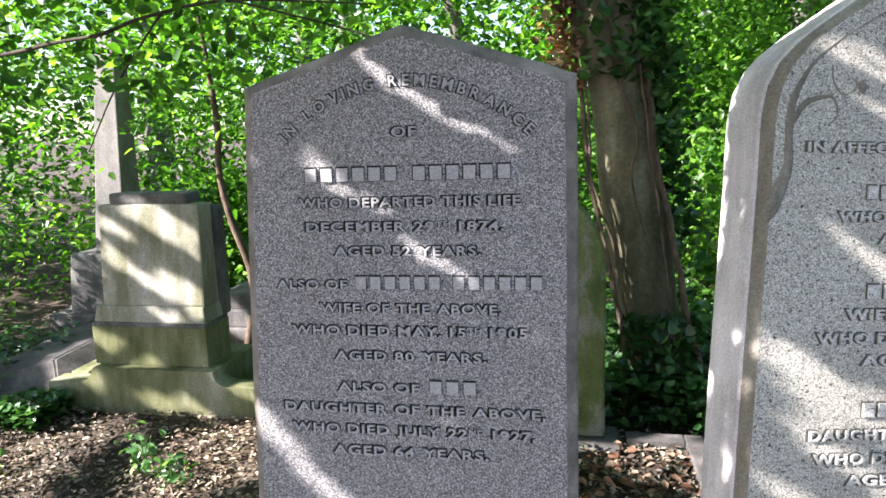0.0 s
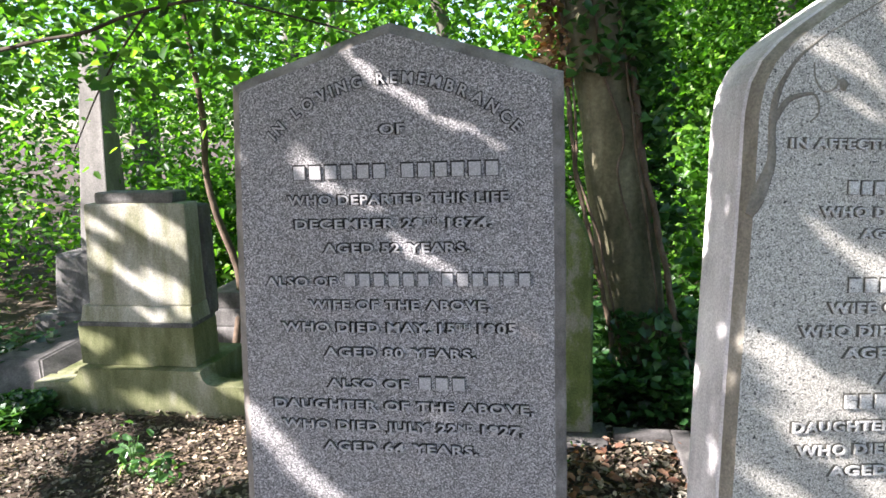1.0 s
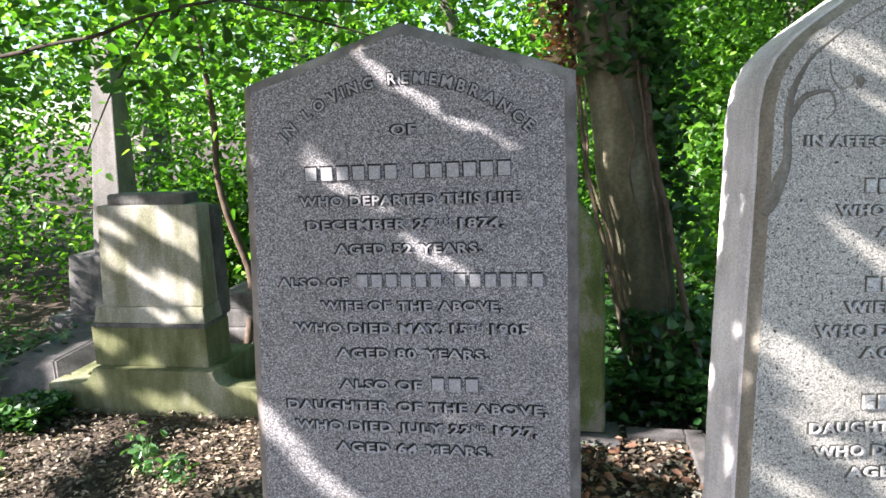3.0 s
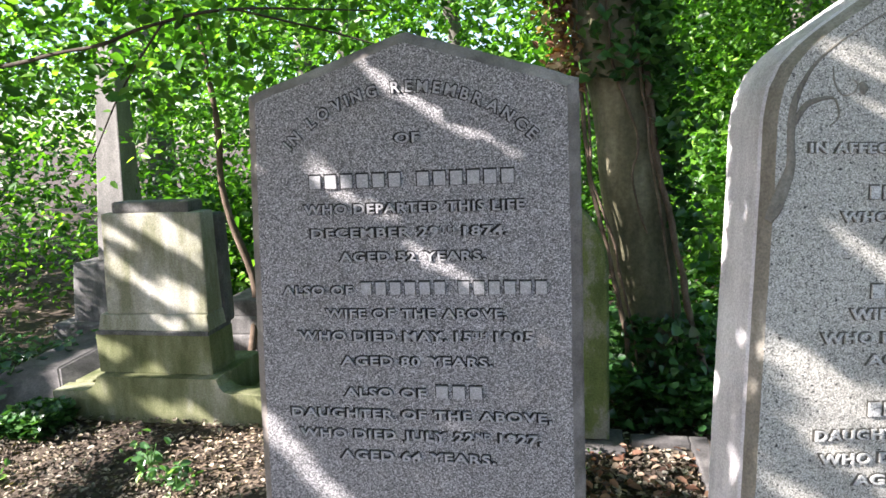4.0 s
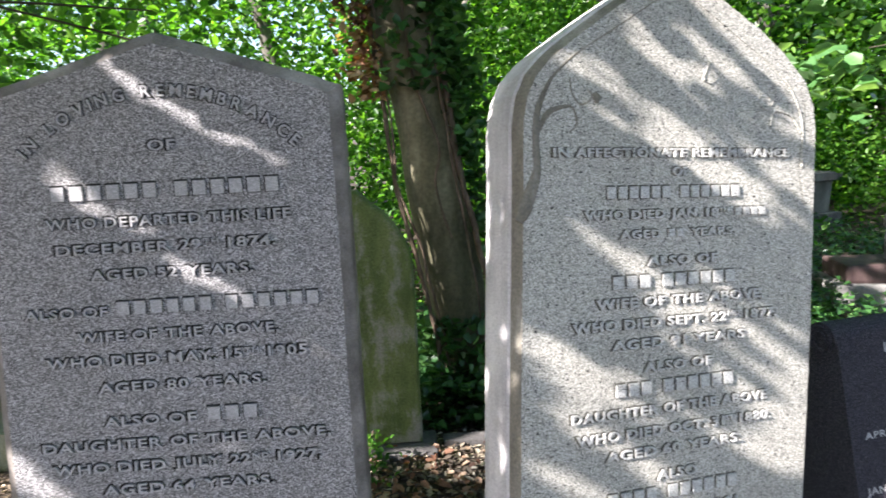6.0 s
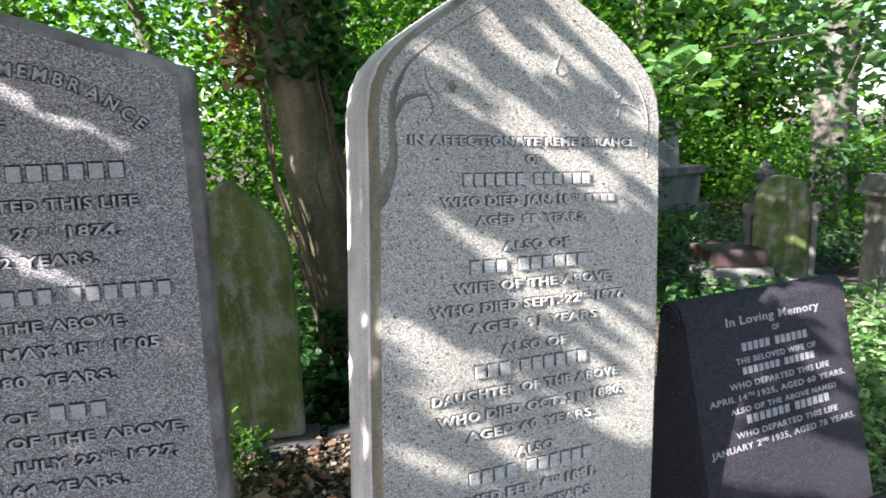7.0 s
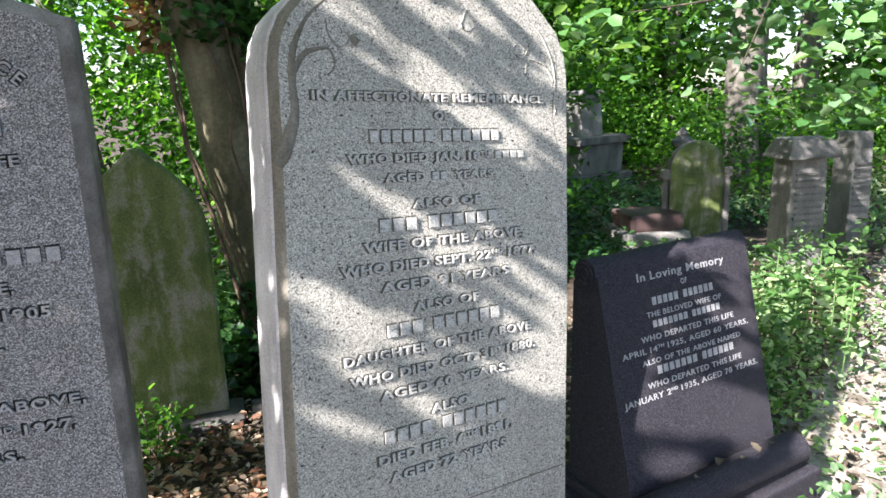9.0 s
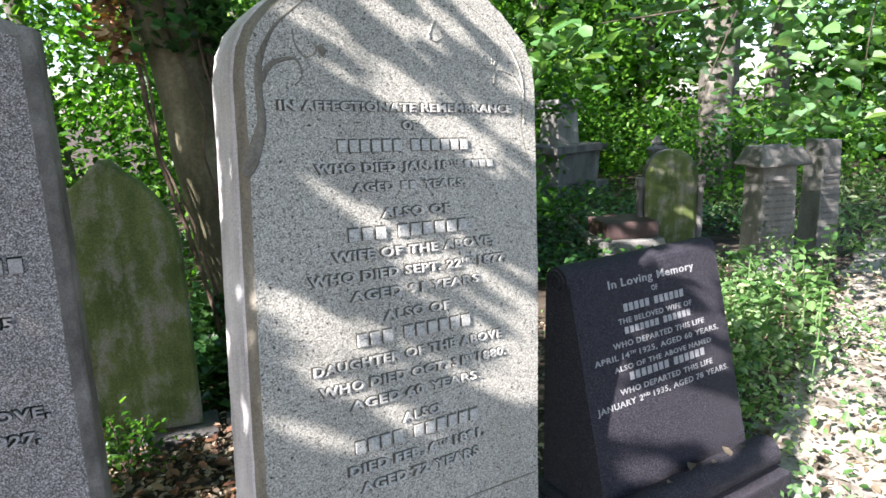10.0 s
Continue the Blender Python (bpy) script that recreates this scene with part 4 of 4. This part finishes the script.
shade = thing("tree", pose(-3.6, -3.4, 0), "spreading leafy tree whose crown overhangs the graves", "tree")
part("trunk", trunk_mesh([(0, 0, -0.1), (0, 0, 1.0), (0.1, 0.1, 2.6), (0.2, 0.2, 4.5), (0.3, 0.2, 6.5)], [0.34, 0.27, 0.24, 0.18, 0.08], 14, 0.3, 5), BARK, shade, smooth=True)
for q in ((1.1, 4.4, 3.3), (2.6, 3.2, 3.5), (-0.9, 4.9, 3.4), (-2.2, 3.4, 3.7)):
    part("limb", trunk_mesh([(0.15, 0.15, 2.9), (q[0] * 0.5, q[1] * 0.5, q[2] * 1.0), q], (0.10, 0.045, 0.012), 8, 0.3, 5), BARK, shade, smooth=True)
part("crown", leaf_mesh("crown", at - np.array((-3.6, -3.4, 0.0)), 0.06, 0.6), LEAF, shade)

# unseen tree, added to hold back skylight from overhead
roof = thing("tree", pose(3.4, -3.2, 0), "unseen tall tree added so that its high crown cuts the skylight over the graves", "tree")
part("trunk", trunk_mesh([(0, 0, -0.1), (0, 0.05, 1.0), (-0.1, 0.2, 3.0), (-0.2, 0.4, 5.0), (-0.3, 0.6, 7.5)], [0.40, 0.31, 0.27, 0.2, 0.08], 14, 0.2, 5), BARK, roof, smooth=True)
for q in ((-3.4, 2.2, 5.6), (-1.0, 5.6, 5.8), (2.6, 3.6, 5.8), (1.6, -1.6, 6.0)):
    part("limb", trunk_mesh([(-0.12, 0.25, 3.6), (q[0] * 0.5, q[1] * 0.5, q[2] * 0.92), q], (0.14, 0.08, 0.02), 8, 0.2, 5), BARK, roof, smooth=True)
part("crown", leaf_mesh("crown", clumps([(-4.9, 4.0, -1.4, 8.6, 4.9, 7.4, 1.0)], 12000, 0.3, 24), 0.13), LEAF, roof)

# ---- the bough that hangs in from the side ----
bough = thing("tree_bough", pose(-3.6, 2.2, 0), "low leafy bough of an overhanging tree", "tree")
line = [(-2.0, -0.5, 2.5), (0.9, 0.3, 1.96), (1.88, 0.3, 1.95), (2.23, 0.3, 2.02), (2.59, 0.3, 2.06), (3.1, 0.5, 2.05)]
part("branch", trunk_mesh([(-2.4, -0.4, -0.1), (-2.3, -0.45, 1.2)] + line, [0.10, 0.08, 0.035, 0.010, 0.008, 0.007, 0.006, 0.003], 7, 0.3, 6), TWIG, bough, smooth=True)
for pts in (((2.3, 0.3, 2.03), (2.08, 0.3, 1.77), (1.92, 0.3, 1.51)), ((1.5, 0.3, 1.95), (1.2, 0.5, 1.8), (1.0, 0.6, 1.55)), ((2.6, 0.3, 2.06), (3.0, 0.4, 1.95), (3.3, 0.5, 1.85))):
    part("twig", trunk_mesh(pts, (0.005, 0.004, 0.002), 5, 0.2, 6), TWIG, bough, smooth=True)
leaves = clumps([(0.2, 2.6, 0.1, 1.2, 1.75, 2.5, 1.0), (1.5, 3.4, 0.6, 1.6, 1.9, 2.6, 0.7), (0.2, 1.2, 0.2, 0.8, 1.5, 1.9, 0.25)], 2600, 0.10, 9)
u, v = on_plane(leaves + np.array((-3.6, 2.2, 0.0)), pose(0, 3.44, 0))
leaves = leaves[~((u > -2.5) & (u < -1.7) & (v > 0.1) & (v < 1.3))]
part("leaves", leaf_mesh("leaves", leaves, 0.062, 0.6), LEAF, bough)

spray = thing("tree_bough", pose(2.9, 2.4, 0), "beech bough with broad pale green leaves", "tree")
part("branch", trunk_mesh([(4.6, -0.4, -0.1), (4.3, -0.4, 1.3), (2.6, -0.1, 2.5), (1.0, 0.2, 2.2), (0.2, 0.4, 1.95), (-0.5, 0.6, 1.85)], [0.10, 0.09, 0.04, 0.010, 0.007, 0.003], 7, 0.3, 6), TWIG, spray, smooth=True)
for pts in (((0.9, 0.2, 2.18), (0.7, 0.1, 1.8), (0.55, 0.0, 1.45)), ((1.2, 0.2, 2.25), (1.3, 0.0, 1.8), (1.35, -0.1, 1.35)), ((0.2, 0.4, 1.95), (0.0, 0.3, 1.7), (-0.1, 0.3, 1.5))):
    part("twig", trunk_mesh(pts, (0.004, 0.003, 0.002), 5, 0.2, 6), TWIG, spray, smooth=True)
leaves = clumps([(-0.9, 0.6, 0.3, 1.2, 1.60, 2.3, 1.0), (0.1, 1.2, -0.1, 0.9, 1.35, 2.2, 1.2), (0.8, 1.8, -0.3, 0.7, 1.15, 2.1, 0.9)], 1150, 0.11, 8)
part("leaves", leaf_mesh("leaves", leaves, 0.086, 0.78, lie=0.2), LEAF_BEECH, spray)


# ---- undergrowth ----
def growth(name, pts, size, width, mat, label, category, **more):
    ob = part(name, leaf_mesh(name, pts, size, width, **more), mat, None)
    return tagged(ob, label, category, kind="stuff")


growth("shrubbery", clumps([(-9.5, -3.2, 5.2, 8.5, 0.0, 2.8, 1.0), (-3.4, 0.2, 6.0, 8.5, 0.0, 3.2, 0.9), (-6.5, -4.4, 3.6, 5.2, 0.0, 1.2, 0.22), (-3.2, -2.4, 5.2, 6.0, 0.0, 1.2, 0.3)], 30000, 0.13, 18), 0.085, 0.55, LEAF,
       "dense sunlit green shrubs and saplings", "shrubs")
growth("thicket", clumps([(0.0, 4.2, 6.0, 9.5, 0.0, 3.6, 1.0), (1.2, 3.0, 5.2, 6.5, 0.0, 1.5, 0.4), (2.2, 3.6, 7.0, 9.5, 0.0, 2.6, 0.5)], 30000, 0.17, 18), 0.085, 0.6, LEAF, "shady green thicket between the trees", "shrubs")
growth("far_woods", clumps([(-16, 0, 11, 16, 0.0, 4.5, 0.34), (0, 12, 13, 18, 0.0, 6.0, 2.7), (13.5, 18, 3, 13, 0.0, 3.2, 1.2), (-16, -9, 2, 11, 0, 6, 0.45)], 96000, 0.45, 24), 0.22, 0.6, LEAF, "leafy woodland beyond the graves", "woods")
growth("low_brush", clumps([(6.8, 12, 6.5, 13, 0.0, 1.3, 1.0), (4.0, 8.0, 10.8, 13.0, 0.0, 2.6, 0.9)], 16000, 0.18, 18), 0.10, 0.6, LEAF, "low green brush under the trees", "shrubs")


def floor_points(n, x0, x1, y0, y1, lift=0.012, thick=0.01):
    p = rng.uniform((x0, y0, 0), (x1, y1, 1), (n, 3))
    p[:, 2] = [ground_height(x, y) + lift + thick * h for x, y, h in p]
    return p


litter = np.concatenate([floor_points(2600, -0.6, 1.2, 1.6, 3.3, 0.012, 0.035), floor_points(7500, 1.3, 5.6, 0.9, 4.0, 0.012, 0.03), floor_points(9000, -6.0, 7.0, -3.0, 1.25, 0.012, 0.03), floor_points(3500, -12.0, -4.0, 4.0, 10.0, 0.012, 0.03), floor_points(2500, 4.0, 12.0, 3.0, 9.0, 0.012, 0.03)])
litter = litter[[off_path(x, y) > 0.36 or k % 4 == 0 for k, (x, y, _) in enumerate(litter)]]
crumbs = np.concatenate([floor_points(6500, 1.6, 5.6, 0.9, 4.2, 0.014, 0.015), floor_points(4000, -3.6, 1.6, 1.4, 3.3, 0.02, 0.03)])
growth("leaf_crumbs", crumbs, 0.026, 0.5, DRY, "small dry leaf scraps and twigs strewn on the earth", "leaves", lie=0.7)
growth("leaf_mould_litter", np.concatenate([floor_points(17000, -4.5, -0.2, 1.2, 3.6, 0.010, 0.03), floor_points(3000, -0.2, 1.4, 1.2, 3.6, 0.010, 0.03)]), 0.033, 0.55, MOULD, "broken brown leaf scraps over dark mould", "leaves", lie=0.5)
growth("leaf_litter", litter,
       0.045, 0.55, DRY, "dry brown fallen leaves on bare earth", "leaves", lie=0.3)
growth("ivy_carpet", np.concatenate([floor_points(7500, 0.30, 2.0, 3.42, 4.9, 0.03, 0.26), floor_points(3000, -0.4, 4.0, 4.6, 7.5, 0.03, 0.25), floor_points(5000, 2.6, 6.4, 5.6, 9.5, 0.02, 0.22), floor_points(1600, -4.4, -3.1, 2.2, 4.4, 0.02, 0.22), floor_points(900, -2.9, -2.6, 3.0, 3.3, 0.02, 0.12), floor_points(800, 3.0, 4.6, 4.6, 5.6, 0.02, 0.15)]),
       0.056, 0.95, IVY, "dark green ivy trailing over the ground", "ivy", lie=0.25, lobed=True)
row = rng.uniform(2.1, 4.3, 170)
stems = np.stack([0.53 + row * rng.uniform(0.85, 1.04, 170), row, rng.uniform(0.03, 0.34, 170)], 1)
stems = np.repeat(stems, 10, axis=0) + rng.normal(size=(1700, 3)) * np.array((0.07, 0.07, 0.05))
growth("nettles", np.concatenate([stems, clumps([(5.2, 8.0, 3.0, 4.2, 0.05, 0.30, 0.6)], 700, 0.07, 10), floor_points(900, 2.4, 6.0, 1.0, 4.2, 0.02, 0.05), clumps([(2.3, 4.4, 1.5, 3.3, 0.03, 0.16, 0.5)], 1100, 0.07, 14)]),
       0.042, 0.6, NETTLE, "sunlit nettles and pale green weeds", "weeds")
growth("grass_clearing", floor_points(6000, 6.0, 14.0, 2.5, 8.5, 0.02, 0.12), 0.11, 0.35, NETTLE, "rough grass in the clearing", "grass")

for x, y, h, k in ((-1.75, 2.72, 0.20, 60), (-1.55, 2.62, 0.12, 40), (-2.55, 2.60, 0.1, 30), (-0.75, 2.0, 0.12, 40), (-0.95, 2.3, 0.08, 24), (1.05, 3.0, 0.10, 36)):
    plant = thing("seedling", pose(x, y, ground_height(x, y)), "small bright green seedling plant in the leaf litter", "plant", "seedlings")
    for s in range(3):
        tip = (rng.normal() * 0.04, rng.normal() * 0.04, h)
        part("stem", tube(bmesh.new(), spline([(0, 0, -0.02), (tip[0] * 0.4, tip[1] * 0.4, h * 0.5), tip], 4), [0.003] * 9, 5), NETTLE, plant)
    pts = rng.normal(size=(k, 3)) * np.array((0.055, 0.055, h * 0.26)) + np.array((0, 0, h * 0.62))
    part("leaves", leaf_mesh("leaves", pts, 0.045, 0.6), LEAF_BEECH, plant)

bush = thing("sapling_shrub", pose(0.12, 2.93, ground_height(0.12, 2.93)), "small leafy green shrub growing by the grave kerb", "plant")
for s in range(6):
    tip = Vector((rng.normal() * 0.07, rng.normal() * 0.06, 0.16 + 0.12 * rng.random()))
    part("stem", tube(bmesh.new(), spline([(0, 0, -0.02), tip * 0.5, tip], 4), [0.0035] * 9, 5), VINE_BARK, bush)
part("leaves", leaf_mesh("leaves", rng.normal(size=(260, 3)) * np.array((0.075, 0.065, 0.065)) + np.array((0, 0, 0.15)), 0.034, 0.62), LEAF, bush)
for k in range(16):
    y = 2.45 + 1.6 * rng.random()
    x = 0.53 + y * (0.90 + 0.28 * rng.random())
    h = 0.30 + 0.30 * rng.random()
    plant = thing("nettle", pose(x, y, ground_height(x, y)), "tall nettle with pale sunlit leaves beside the path", "plant", "nettles by the path")
    tip = Vector((rng.normal() * 0.05, rng.normal() * 0.05, h))
    part("stem", tube(bmesh.new(), spline([(0, 0, -0.03), tip * 0.5 + Vector((0.01, 0, 0)), tip], 5), [0.004] * 11, 5), NETTLE, plant)
    along = np.repeat(np.linspace(0.35, 1.0, 7), 4)[:, None]
    part("leaves", leaf_mesh("leaves", along * np.array(tip) + rng.normal(size=(28, 3)) * np.array((0.05, 0.05, 0.012)), 0.075, 0.6, lie=0.2), NETTLE, plant)
growth("broad_leaf_litter", np.concatenate([floor_points(700, -0.5, 1.3, 1.7, 3.2, 0.03, 0.03)]), 0.052, 0.62, DEAD, "broad curled orange-brown fallen leaves", "leaves", lie=0.5)
for x, y in ((0.22, -0.05), (0.36, -0.03), (0.45, -0.055), (0.55, -0.035), (0.62, -0.05)):
    leaf = part("fallen_leaf", leaf_mesh("fallen_leaf", np.array([MB @ Vector((x, y, 0.242))]), 0.05, 0.6, lie=1.0), DRY, None)
    tagged(leaf, "dry pale fallen leaf lying on black granite", "leaf", "leaves on the tablet")

bpy.data.objects.remove(font_object)
